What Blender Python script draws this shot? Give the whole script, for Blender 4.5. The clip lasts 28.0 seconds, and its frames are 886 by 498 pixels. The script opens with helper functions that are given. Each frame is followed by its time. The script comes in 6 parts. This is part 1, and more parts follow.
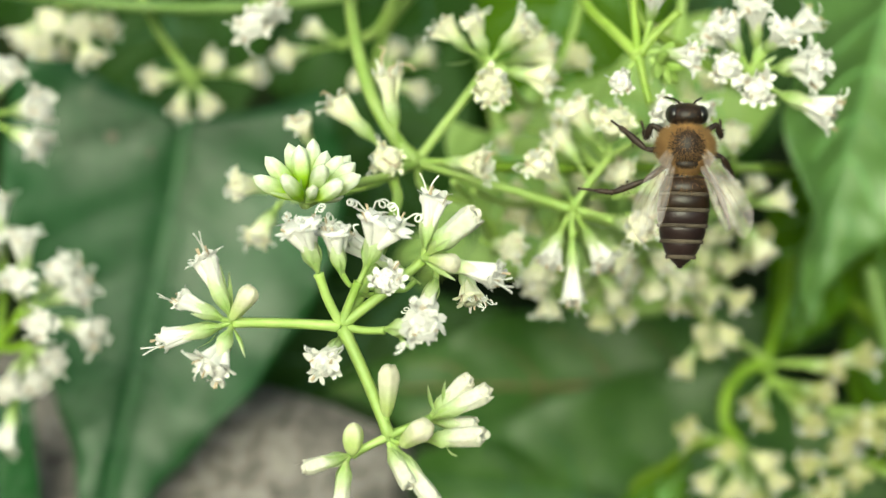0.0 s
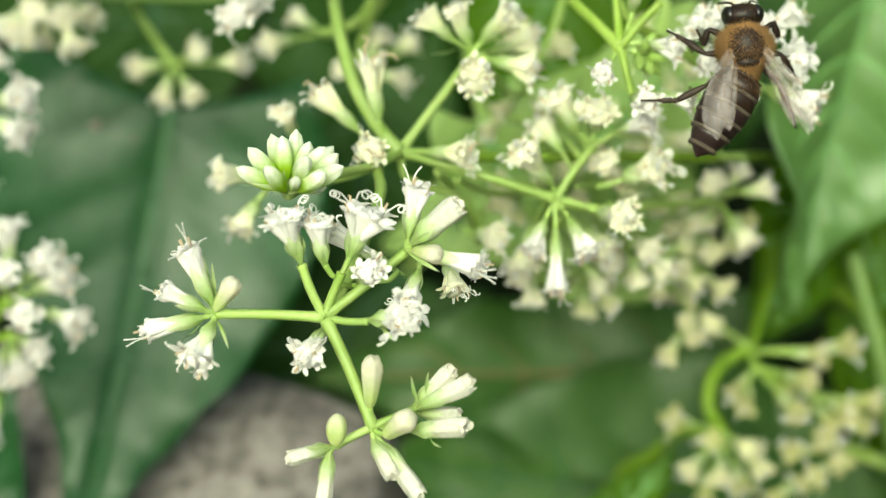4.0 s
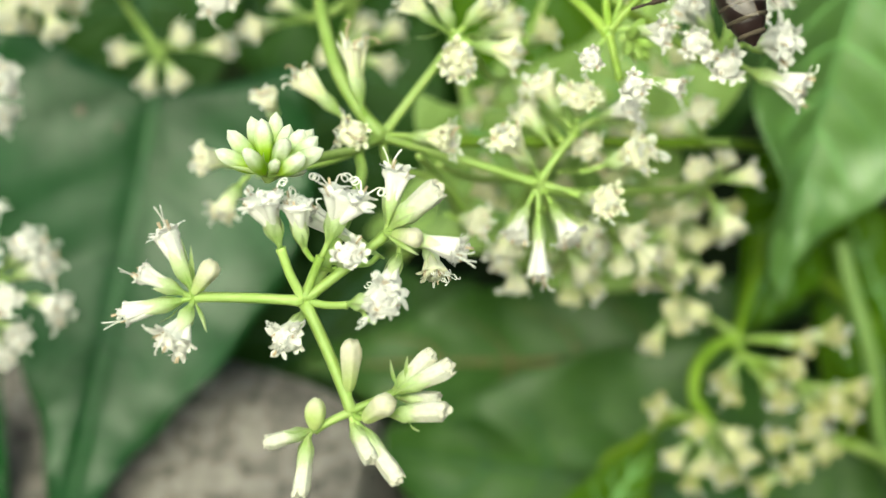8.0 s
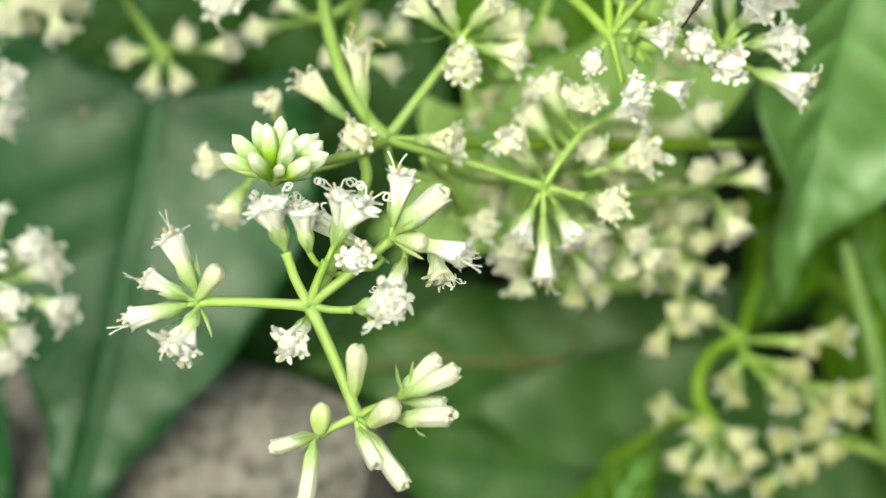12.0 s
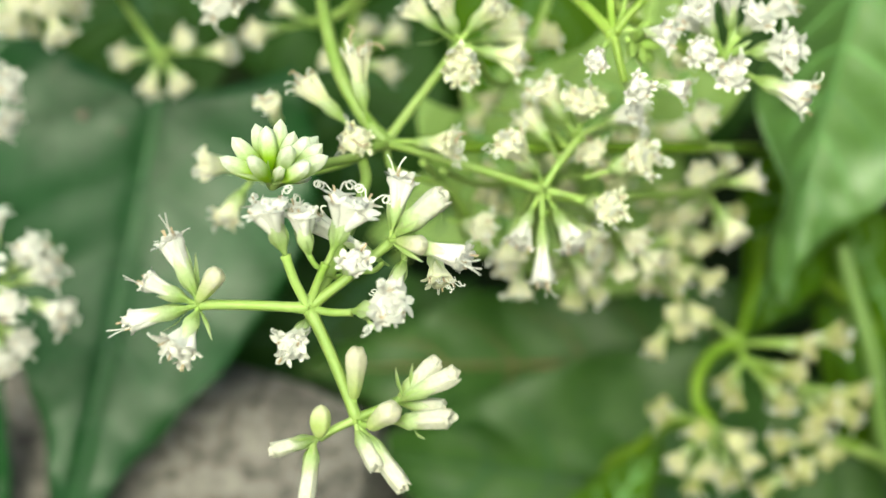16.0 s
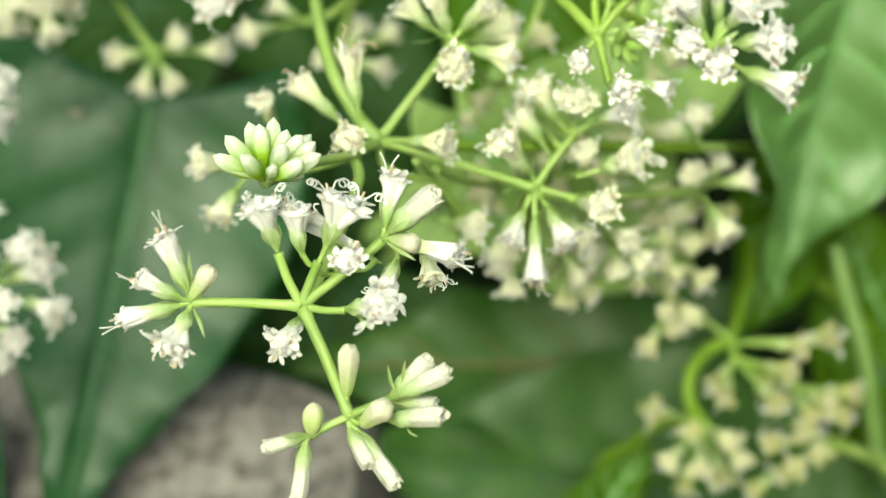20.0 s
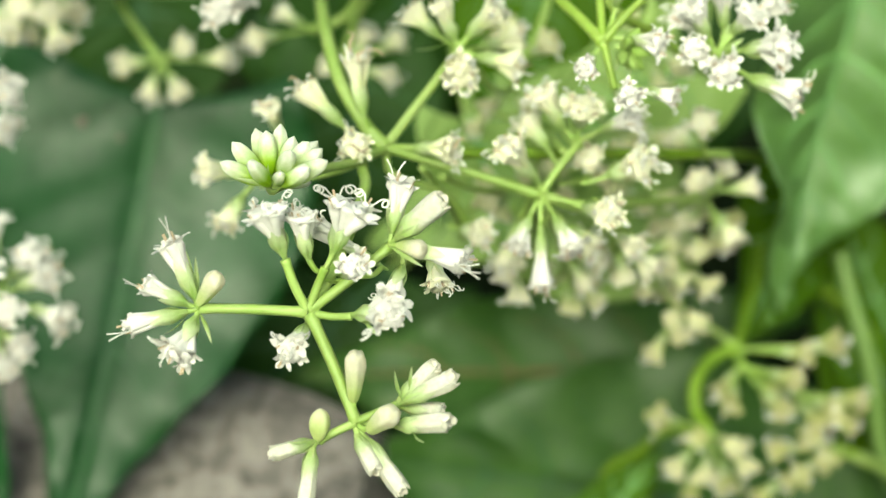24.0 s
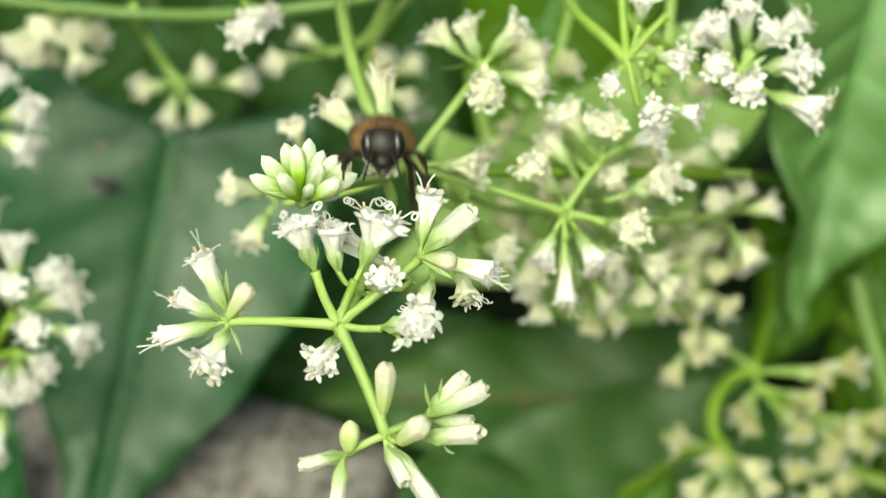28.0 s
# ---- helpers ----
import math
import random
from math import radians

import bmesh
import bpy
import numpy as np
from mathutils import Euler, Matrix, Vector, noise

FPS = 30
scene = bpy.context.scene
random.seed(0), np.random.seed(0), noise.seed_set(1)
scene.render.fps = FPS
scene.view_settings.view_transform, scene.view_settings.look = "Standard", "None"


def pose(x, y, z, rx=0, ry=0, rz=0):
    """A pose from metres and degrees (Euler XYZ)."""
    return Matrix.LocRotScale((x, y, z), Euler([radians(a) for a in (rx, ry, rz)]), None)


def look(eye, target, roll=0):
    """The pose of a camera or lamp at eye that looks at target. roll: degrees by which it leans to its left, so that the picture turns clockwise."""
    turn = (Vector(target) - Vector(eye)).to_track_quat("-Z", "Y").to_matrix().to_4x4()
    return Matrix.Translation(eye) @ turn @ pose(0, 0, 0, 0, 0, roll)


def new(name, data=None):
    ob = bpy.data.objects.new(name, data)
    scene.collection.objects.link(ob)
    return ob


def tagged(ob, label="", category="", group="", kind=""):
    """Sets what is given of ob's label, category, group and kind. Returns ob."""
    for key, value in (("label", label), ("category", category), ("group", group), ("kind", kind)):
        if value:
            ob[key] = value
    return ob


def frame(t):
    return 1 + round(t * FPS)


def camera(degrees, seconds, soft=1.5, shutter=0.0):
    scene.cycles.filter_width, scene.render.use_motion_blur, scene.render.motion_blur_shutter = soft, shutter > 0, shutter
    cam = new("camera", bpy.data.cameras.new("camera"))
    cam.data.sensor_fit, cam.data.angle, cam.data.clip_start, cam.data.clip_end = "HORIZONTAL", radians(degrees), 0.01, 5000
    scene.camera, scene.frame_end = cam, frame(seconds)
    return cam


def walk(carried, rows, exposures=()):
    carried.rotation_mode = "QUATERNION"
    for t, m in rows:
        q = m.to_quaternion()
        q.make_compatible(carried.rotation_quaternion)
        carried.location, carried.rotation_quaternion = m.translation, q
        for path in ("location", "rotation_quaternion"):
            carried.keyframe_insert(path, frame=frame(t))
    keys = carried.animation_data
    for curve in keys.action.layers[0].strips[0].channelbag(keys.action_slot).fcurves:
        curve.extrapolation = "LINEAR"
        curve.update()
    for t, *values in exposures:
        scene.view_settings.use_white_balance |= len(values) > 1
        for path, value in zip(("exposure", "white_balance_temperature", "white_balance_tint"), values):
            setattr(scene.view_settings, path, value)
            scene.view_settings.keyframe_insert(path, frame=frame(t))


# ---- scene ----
# All sizes below are in millimetres, in the frame of the flower canopy, which leans towards the viewer.
MM = 0.001
CANOPY = pose(0, 0, 0.101, 40, 0, 0)

# ---------------------------------------------------------------- camera
cam = camera(28.0, 28.0, soft=1.35, shutter=0.15)
cam.data.dof.use_dof = True
cam.data.dof.focus_distance = 0.148
cam.data.dof.aperture_fstop = 17.5
CAMERA_ROWS = [
    (0, pose(-0.00069, -0.09713, 0.21586, 40.759, 0.558, 0.287)),
    (0.5, pose(-0.00136, -0.09487, 0.21781, 39.889, 0.500, 0.082)),
    (1, pose(-0.00068, -0.09658, 0.21639, 40.464, 0.574, 0.141)),
    (1.5, pose(-0.00038, -0.09622, 0.21633, 40.279, 0.543, 0.107)),
    (2, pose(-0.00046, -0.09600, 0.21633, 40.159, 0.465, -0.009)),
    (2.5, pose(-0.00052, -0.09662, 0.21621, 40.347, 0.408, 0.087)),
    (3, pose(-0.00063, -0.09716, 0.21616, 40.473, 0.485, 0.017)),
    (3.5, pose(-0.00051, -0.09675, 0.21635, 40.317, 0.378, -0.045)),
    (5.5, pose(0.00002, -0.09651, 0.21605, 40.085, 0.208, 0.030)),
    (6, pose(-0.00039, -0.09689, 0.21543, 40.238, 0.084, -0.132)),
    (6.5, pose(-0.00020, -0.09701, 0.21553, 40.213, 0.136, -0.004)),
    (7, pose(0.00050, -0.09623, 0.21567, 39.910, 0.226, -0.086)),
    (7.5, pose(-0.00006, -0.09717, 0.21468, 40.191, -0.013, -0.168)),
    (8, pose(0.00111, -0.09681, 0.21512, 40.025, 0.151, 0.030)),
    (8.5, pose(0.00008, -0.09640, 0.21549, 39.886, 0.080, -0.074)),
    (9, pose(0.00014, -0.09700, 0.21486, 40.089, 0.063, -0.134)),
    (9.5, pose(0.00099, -0.09725, 0.21470, 40.146, 0.109, -0.040)),
    (10, pose(0.00077, -0.09651, 0.21538, 39.834, 0.136, -0.132)),
    (10.5, pose(0.00003, -0.09699, 0.21497, 40.043, 0.088, -0.232)),
    (11, pose(0.00055, -0.09644, 0.21554, 39.871, 0.148, -0.092)),
    (11.5, pose(0.00041, -0.09677, 0.21540, 40.003, 0.071, -0.098)),
    (12, pose(0.00073, -0.09604, 0.21566, 39.799, 0.205, -0.002)),
    (12.5, pose(0.00115, -0.09666, 0.21518, 39.979, 0.200, -0.030)),
    (14.5, pose(0.00063, -0.09635, 0.21589, 39.943, 0.199, -0.012)),
    (15, pose(0.00005, -0.09655, 0.21568, 40.048, 0.212, -0.167)),
    (15.5, pose(0.00075, -0.09627, 0.21559, 39.971, 0.208, -0.038)),
    (16, pose(0.00050, -0.09615, 0.21571, 39.905, 0.142, -0.097)),
    (16.5, pose(0.00007, -0.09681, 0.21545, 40.149, 0.053, -0.024)),
    (17, pose(-0.00000, -0.09642, 0.21591, 40.000, -0.000, 0.000)),
    (17.5, pose(-0.00022, -0.09687, 0.21554, 40.152, -0.125, -0.134)),
    (18, pose(0.00019, -0.09674, 0.21560, 40.058, -0.167, -0.198)),
    (18.5, pose(0.00089, -0.09688, 0.21497, 40.107, -0.089, -0.144)),
    (19, pose(0.00097, -0.09663, 0.21555, 39.955, -0.016, -0.116)),
    (19.5, pose(-0.00006, -0.09712, 0.21528, 40.154, -0.152, -0.177)),
    (20, pose(0.00060, -0.09659, 0.21584, 39.946, -0.085, -0.140)),
    (20.5, pose(0.00141, -0.09604, 0.21609, 39.795, 0.051, -0.049)),
    (21, pose(0.00014, -0.09718, 0.21542, 40.199, -0.126, -0.181)),
    (21.5, pose(0.00047, -0.09654, 0.21633, 40.006, -0.035, -0.132)),
    (23.5, pose(0.00039, -0.09719, 0.21548, 40.342, 0.016, -0.181)),
    (24, pose(0.00030, -0.09698, 0.21579, 40.278, 0.007, -0.101)),
    (24.5, pose(-0.00007, -0.09700, 0.21580, 40.366, 0.002, -0.041)),
    (25, pose(-0.00029, -0.09727, 0.21564, 40.494, 0.092, -0.061)),
    (25.5, pose(-0.00003, -0.09693, 0.21569, 40.395, 0.132, 0.017)),
    (26, pose(0.00034, -0.09717, 0.21562, 40.467, 0.142, -0.032)),
    (26.5, pose(0.00003, -0.09677, 0.21650, 40.413, 0.275, 0.075)),
    (27, pose(-0.00014, -0.09703, 0.21632, 40.666, 0.281, 0.109)),
    (27.5, pose(-0.00102, -0.09704, 0.21720, 40.707, 0.208, 0.134)),
    (28, pose(-0.00285, -0.09961, 0.21435, 41.836, -0.180, -0.340)),
]
walk(cam, CAMERA_ROWS, [(0, 1.27, 6950, -21), (28, 1.27, 6950, -21)])

# ---------------------------------------------------------------- light
world = bpy.data.worlds.new("sky")
scene.world = world
world.use_nodes = True
wn = world.node_tree.nodes
sky = wn.new("ShaderNodeTexSky")
sky.sky_type = "NISHITA"
sky.sun_disc = False
sky.sun_elevation = radians(58)
sky.sun_rotation = radians(200)
sky.air_density = 0.45
sky.dust_density = 5.0
sky.ozone_density = 0.3
wn["Background"].inputs["Strength"].default_value = 0.15
world.node_tree.links.new(sky.outputs["Color"], wn["Background"].inputs["Color"])

sun = new("sun", bpy.data.lights.new("sun", "SUN"))
sun.data.energy = 0.55
sun.data.angle = radians(35)
sun.data.color = (1.0, 0.96, 0.9)
sun.matrix_world = look((-0.25, -0.6, 1.3), (0, 0, 0))


# ---------------------------------------------------------------- materials
def ramp(nt, fac, stops):
    node = nt.nodes.new("ShaderNodeValToRGB")
    el = node.color_ramp.elements
    while len(el) < len(stops):
        el.new(0.5)
    for e, (p, c) in zip(el, stops):
        e.position, e.color = p, (*c, 1)
    nt.links.new(fac, node.inputs["Fac"])
    return node.outputs["Color"]


def noise_tex(nt, vec, scale, detail=4.0, rough=0.55):
    node = nt.nodes.new("ShaderNodeTexNoise")
    node.inputs["Scale"].default_value = scale
    node.inputs["Detail"].default_value = detail
    node.inputs["Roughness"].default_value = rough
    nt.links.new(vec, node.inputs["Vector"])
    return node.outputs["Fac"]


def mixed(nt, fac, a, b, mode="MIX"):
    node = nt.nodes.new("ShaderNodeMix")
    node.data_type, node.blend_type = "RGBA", mode
    for value, slot in ((fac, 0), (a, 6), (b, 7)):
        if isinstance(value, (int, float)):
            node.inputs[slot].default_value = value
        elif isinstance(value, tuple):
            node.inputs[slot].default_value = (*value, 1)
        else:
            nt.links.new(value, node.inputs[slot])
    return node.outputs[2]


def organic(name, dark, light, rough=0.5, coarse=250.0, fine=2200.0, bump=0.15, through_light=0.0, tint=None,
            tips=None, spec=0.4, vary=0.25, deep=0.0):
    """A plant or insect surface: two scales of mottling, fine relief, light that passes through thin parts.
    tips: (from, to, colour) shades along the local z axis of the piece."""
    mat = bpy.data.materials.new(name)
    mat.use_nodes = True
    nt = mat.node_tree
    bsdf = nt.nodes["Principled BSDF"]
    coord = nt.nodes.new("ShaderNodeTexCoord").outputs["Object"]
    info = nt.nodes.new("ShaderNodeObjectInfo").outputs["Random"]
    shift = nt.nodes.new("ShaderNodeVectorMath")
    shift.operation = "ADD"
    nt.links.new(coord, shift.inputs[0])
    nt.links.new(info, shift.inputs[1])
    vec = shift.outputs[0]
    big, small = noise_tex(nt, vec, coarse), noise_tex(nt, vec, fine, 3.0)
    col = ramp(nt, big, [(0.3, dark), (0.7, light)])
    if tips:
        sep = nt.nodes.new("ShaderNodeSeparateXYZ")
        nt.links.new(coord, sep.inputs[0])
        rng = nt.nodes.new("ShaderNodeMapRange")
        rng.inputs["From Min"].default_value, rng.inputs["From Max"].default_value = tips[0] * MM, tips[1] * MM
        nt.links.new(sep.outputs["Z"], rng.inputs["Value"])
        col = mixed(nt, rng.outputs[0], col, tips[2])
    col = mixed(nt, ramp(nt, small, [(0.35, (0.2,) * 3), (0.65, (0.0,) * 3)]), col, tuple(c * 0.7 for c in dark))
    hsv = nt.nodes.new("ShaderNodeHueSaturation")
    val = nt.nodes.new("ShaderNodeMapRange")
    val.inputs["To Min"].default_value, val.inputs["To Max"].default_value = 1 - vary, 1 + vary
    nt.links.new(info, val.inputs["Value"])
    nt.links.new(val.outputs[0], hsv.inputs["Value"])
    nt.links.new(col, hsv.inputs["Color"])
    col = hsv.outputs["Color"]
    nt.links.new(col, bsdf.inputs["Base Color"])
    bsdf.inputs["Roughness"].default_value = rough
    bsdf.inputs["Specular IOR Level"].default_value = spec
    if deep:
        bsdf.inputs["Subsurface Weight"].default_value = deep
        bsdf.inputs["Subsurface Radius"].default_value = (1.0, 0.95, 0.8)
        bsdf.inputs["Subsurface Scale"].default_value = 0.7 * MM
    bm_node = nt.nodes.new("ShaderNodeBump")
    bm_node.inputs["Strength"].default_value = bump
    bm_node.inputs["Distance"].default_value = 0.0002
    nt.links.new(small, bm_node.inputs["Height"])
    nt.links.new(bm_node.outputs[0], bsdf.inputs["Normal"])
    if through_light:
        tr = nt.nodes.new("ShaderNodeBsdfTranslucent")
        tcol = mixed(nt, 1.0, col, tint or (1.0, 1.0, 1.0), "MULTIPLY")
        nt.links.new(tcol, tr.inputs["Color"])
        mix = nt.nodes.new("ShaderNodeMixShader")
        mix.inputs[0].default_value = through_light
        nt.links.new(bsdf.outputs[0], mix.inputs[1])
        nt.links.new(tr.outputs[0], mix.inputs[2])
        nt.links.new(mix.outputs[0], nt.nodes["Material Output"].inputs["Surface"])
    return mat


def leaf_material(name, dark, light, vein, rough=0.35, glow=(1.3, 1.25, 0.5), share=0.3, spots=0.0, spec=0.32, wax=0.0):
    """A leaf blade: side veins run out from the midrib, with cells between them and a waxy gloss."""
    mat = bpy.data.materials.new(name)
    mat.use_nodes = True
    nt = mat.node_tree
    bsdf = nt.nodes["Principled BSDF"]
    coord = nt.nodes.new("ShaderNodeTexCoord").outputs["Object"]
    big, mid, small = (noise_tex(nt, coord, s) for s in (60.0, 260.0, 1500.0))
    col = ramp(nt, big, [(0.3, dark), (0.7, light)])
    col = mixed(nt, ramp(nt, mid, [(0.4, (0.0,) * 3), (0.75, (0.45,) * 3)]), col, light)
    cells = nt.nodes.new("ShaderNodeTexVoronoi")
    cells.feature = "DISTANCE_TO_EDGE"
    cells.inputs["Scale"].default_value = 420.0
    nt.links.new(coord, cells.inputs["Vector"])
    net = ramp(nt, cells.outputs["Distance"], [(0.0, (0.35,) * 3), (0.12, (0.0,) * 3)])
    col = mixed(nt, net, col, vein)
    if spots:
        blot = noise_tex(nt, coord, 130.0, 2.0)
        col = mixed(nt, ramp(nt, blot, [(0.68, (0.0,) * 3), (0.8, (spots,) * 3)]), col, (0.3, 0.3, 0.24))
    nt.links.new(col, bsdf.inputs["Base Color"])
    bsdf.inputs["Specular IOR Level"].default_value = spec
    bsdf.inputs["Coat Weight"].default_value = wax
    bsdf.inputs["Coat Roughness"].default_value = 0.28
    nt.links.new(ramp(nt, mid, [(0.3, (rough - 0.08,) * 3), (0.7, (rough + 0.14,) * 3)]), bsdf.inputs["Roughness"])
    b1 = nt.nodes.new("ShaderNodeBump")
    b1.inputs["Strength"].default_value, b1.inputs["Distance"].default_value = 0.4, 0.0004
    nt.links.new(mid, b1.inputs["Height"])
    b2 = nt.nodes.new("ShaderNodeBump")
    b2.inputs["Strength"].default_value, b2.inputs["Distance"].default_value = 0.25, 0.0002
    nt.links.new(small, b2.inputs["Height"])
    nt.links.new(b1.outputs[0], b2.inputs["Normal"])
    nt.links.new(b2.outputs[0], bsdf.inputs["Normal"])
    tr = nt.nodes.new("ShaderNodeBsdfTranslucent")
    nt.links.new(mixed(nt, 1.0, col, glow, "MULTIPLY"), tr.inputs["Color"])
    mix = nt.nodes.new("ShaderNodeMixShader")
    mix.inputs[0].default_value = share
    nt.links.new(bsdf.outputs[0], mix.inputs[1])
    nt.links.new(tr.outputs[0], mix.inputs[2])
    nt.links.new(mix.outputs[0], nt.nodes["Material Output"].inputs["Surface"])
    return mat


LEAF_BLUE = leaf_material("leaf_blue_green", (0.007, 0.044, 0.005), (0.022, 0.095, 0.025), (0.05, 0.12, 0.05), 0.36, spots=0.2, spec=0.38, wax=0.1)
LEAF_MID = leaf_material("leaf_green", (0.024, 0.073, 0.009), (0.056, 0.131, 0.019), (0.1, 0.18, 0.045), 0.46, spots=0.3, spec=0.38, wax=0.12)
# Sky sheen and the glow between the flowers are put into this pale colour.
LEAF_SHEEN = leaf_material("leaf_sheen_green", (0.22, 0.34, 0.08), (0.34, 0.47, 0.16), (0.34, 0.48, 0.15), 0.45, share=0.3, spec=0.3)
LEAF_OLIVE = leaf_material("leaf_yellow_green", (0.05, 0.115, 0.003), (0.085, 0.175, 0.006), (0.065, 0.13, 0.015), 0.55, share=0.4, spec=0.12)
LEAF_LIGHT = leaf_material("leaf_light", (0.105, 0.22, 0.04), (0.155, 0.285, 0.08), (0.17, 0.29, 0.12), 0.48, share=0.3, spec=0.7, wax=0.5)
# Shade of the deep foliage is put into this dark leaf colour.
LEAF_SHADE = leaf_material("leaf_shade_green", (0.017, 0.05, 0.006), (0.034, 0.086, 0.012), (0.04, 0.08, 0.025), 0.55, spec=0.18)
VEIN_DARK = organic("vein_dark", (0.025, 0.075, 0.03), (0.045, 0.11, 0.04), 0.5)
VEIN_LIGHT = organic("vein_light", (0.12, 0.26, 0.08), (0.2, 0.36, 0.12), 0.5)
VEIN_BROWN = organic("vein_brown", (0.09, 0.1, 0.035), (0.2, 0.13, 0.06), 0.55)
STEM = organic("stem_green", (0.3, 0.445, 0.09), (0.45, 0.58, 0.2), 0.42, 160, 1500, 0.3, 0.15, None, None, 0.45, 0.15, 0.4)
STEM_VIVID = organic("stem_vivid_green", (0.26, 0.39, 0.055), (0.4, 0.52, 0.13), 0.42, 160, 1500, 0.3, 0.15, None, None, 0.45, 0.15, 0.4)
# STEM at about half brightness: shade on the stems behind, put into colour.
STEM_SHADE = organic("stem_shade_green", (0.14, 0.24, 0.05), (0.22, 0.33, 0.1), 0.45, 160, 1500, 0.3, 0.1)
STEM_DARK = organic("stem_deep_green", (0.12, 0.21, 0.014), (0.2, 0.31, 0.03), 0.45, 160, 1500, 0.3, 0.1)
BRACT = organic("bract_green", (0.4, 0.56, 0.16), (0.52, 0.66, 0.27), 0.5, 300, 2000, 0.25, 0.35, None, (1.0, 3.9, (0.8, 0.83, 0.62)), 0.4, 0.12, 0.5)
COROLLA = organic("corolla_white", (0.82, 0.82, 0.72), (0.87, 0.87, 0.8), 0.6, 500, 2500, 0.1, 0.2, None,
                  (0.2, 1.6, (0.86, 0.83, 0.8)), 0.2, 0.03)
CREAM = organic("corolla_cream", (0.68, 0.74, 0.36), (0.8, 0.83, 0.48), 0.6, 500, 2500, 0.1, 0.22, None,
                (0.4, 2.4, (0.88, 0.855, 0.68)), 0.2, 0.06)
# Darker cream for deep heads: their dimness in the plant is put into colour.
CREAM_SHADE = organic("corolla_cream_shade", (0.56, 0.64, 0.22), (0.68, 0.74, 0.32), 0.65, 500, 2500, 0.15, 0.34, None, (0.4, 2.6, (0.78, 0.77, 0.52)), 0.2, 0.12)
WILTED = organic("corolla_wilted", (0.42, 0.52, 0.1), (0.56, 0.63, 0.18), 0.65, 500, 2500, 0.15, 0.45, None, (0.4, 2.6, (0.64, 0.64, 0.33)), 0.25, 0.12)
BUD = organic("bud_cream", (0.5, 0.6, 0.22), (0.62, 0.7, 0.32), 0.5, 400, 2000, 0.2, 0.3, None, (0.9, 3.0, (0.78, 0.73, 0.6)), 0.3, 0.08, 0.5)
CLOSED = organic("head_pale", (0.38, 0.5, 0.16), (0.5, 0.6, 0.25), 0.5, 400, 2000, 0.15, 0.3, None, (0.4, 3.2, (0.84, 0.81, 0.72)), 0.3, 0.06, 0.5)
YOUNG = organic("bud_green", (0.38, 0.6, 0.03), (0.5, 0.7, 0.07), 0.42, 400, 2000, 0.15, 0.35, None, (1.2, 3.3, (0.9, 0.91, 0.8)), 0.4, 0.08, 0.6)
GREEN_BUD = organic("bud_deep_green", (0.3, 0.46, 0.09), (0.42, 0.56, 0.17), 0.5, 400, 2000, 0.15, 0.3)
TIP = organic("petal_tip_cream", (0.7, 0.66, 0.55), (0.78, 0.74, 0.65), 0.6, 500, 2500, 0.1, 0.2, None, None, 0.25, 0.06)
STYLE = organic("style_white", (0.84, 0.83, 0.78), (0.92, 0.91, 0.88), 0.5, 500, 2500, 0.1, 0.3)
ANTHER = organic("anther_brown", (0.42, 0.31, 0.19), (0.62, 0.5, 0.36), 0.7)
SCAR = organic("leaf_scar", (0.13, 0.12, 0.08), (0.24, 0.2, 0.16), 0.7, 500, 2500, 0.4)
# Near-black green: the shade under the foliage is put into the soil colour.
SOIL = organic("soil_shade_dark", (0.006, 0.011, 0.003), (0.014, 0.021, 0.007), 0.95, 90, 700, 0.8, spec=0.1)
CHITIN = organic("chitin_dark", (0.006, 0.004, 0.003), (0.015, 0.008, 0.006), 0.42, 600, 4000, 0.12, spec=0.3)
LEG = organic("leg_brown", (0.014, 0.008, 0.006), (0.04, 0.024, 0.015), 0.5, 600, 4000, 0.15, spec=0.3)
PLATE = organic("back_plate_brown", (0.01, 0.006, 0.004), (0.024, 0.013, 0.008), 0.5, 600, 4000, 0.15, spec=0.3)
SHELL = organic("abdomen_brown", (0.013, 0.007, 0.008), (0.028, 0.016, 0.015), 0.4, 500, 3500, 0.15)
SHELL_BROWN = organic("abdomen_amber", (0.012, 0.007, 0.005), (0.034, 0.017, 0.009), 0.4, 500, 3500, 0.15)
BAND = organic("hair_band_tan", (0.045, 0.033, 0.024), (0.11, 0.085, 0.06), 0.85, 500, 3500, 0.5)
FUR = organic("fur_tan", (0.31, 0.165, 0.06), (0.53, 0.32, 0.135), 0.8, 400, 3500, 0.2, 0.25)
FUR_DARK = organic("fur_brown", (0.09, 0.05, 0.024), (0.18, 0.1, 0.045), 0.8)
EYE = organic("eye_black", (0.006, 0.005, 0.005), (0.014, 0.01, 0.01), 0.3, 800, 6000, 0.1, spec=0.7)
FLY = organic("fly_black", (0.006, 0.006, 0.006), (0.015, 0.015, 0.015), 0.5)


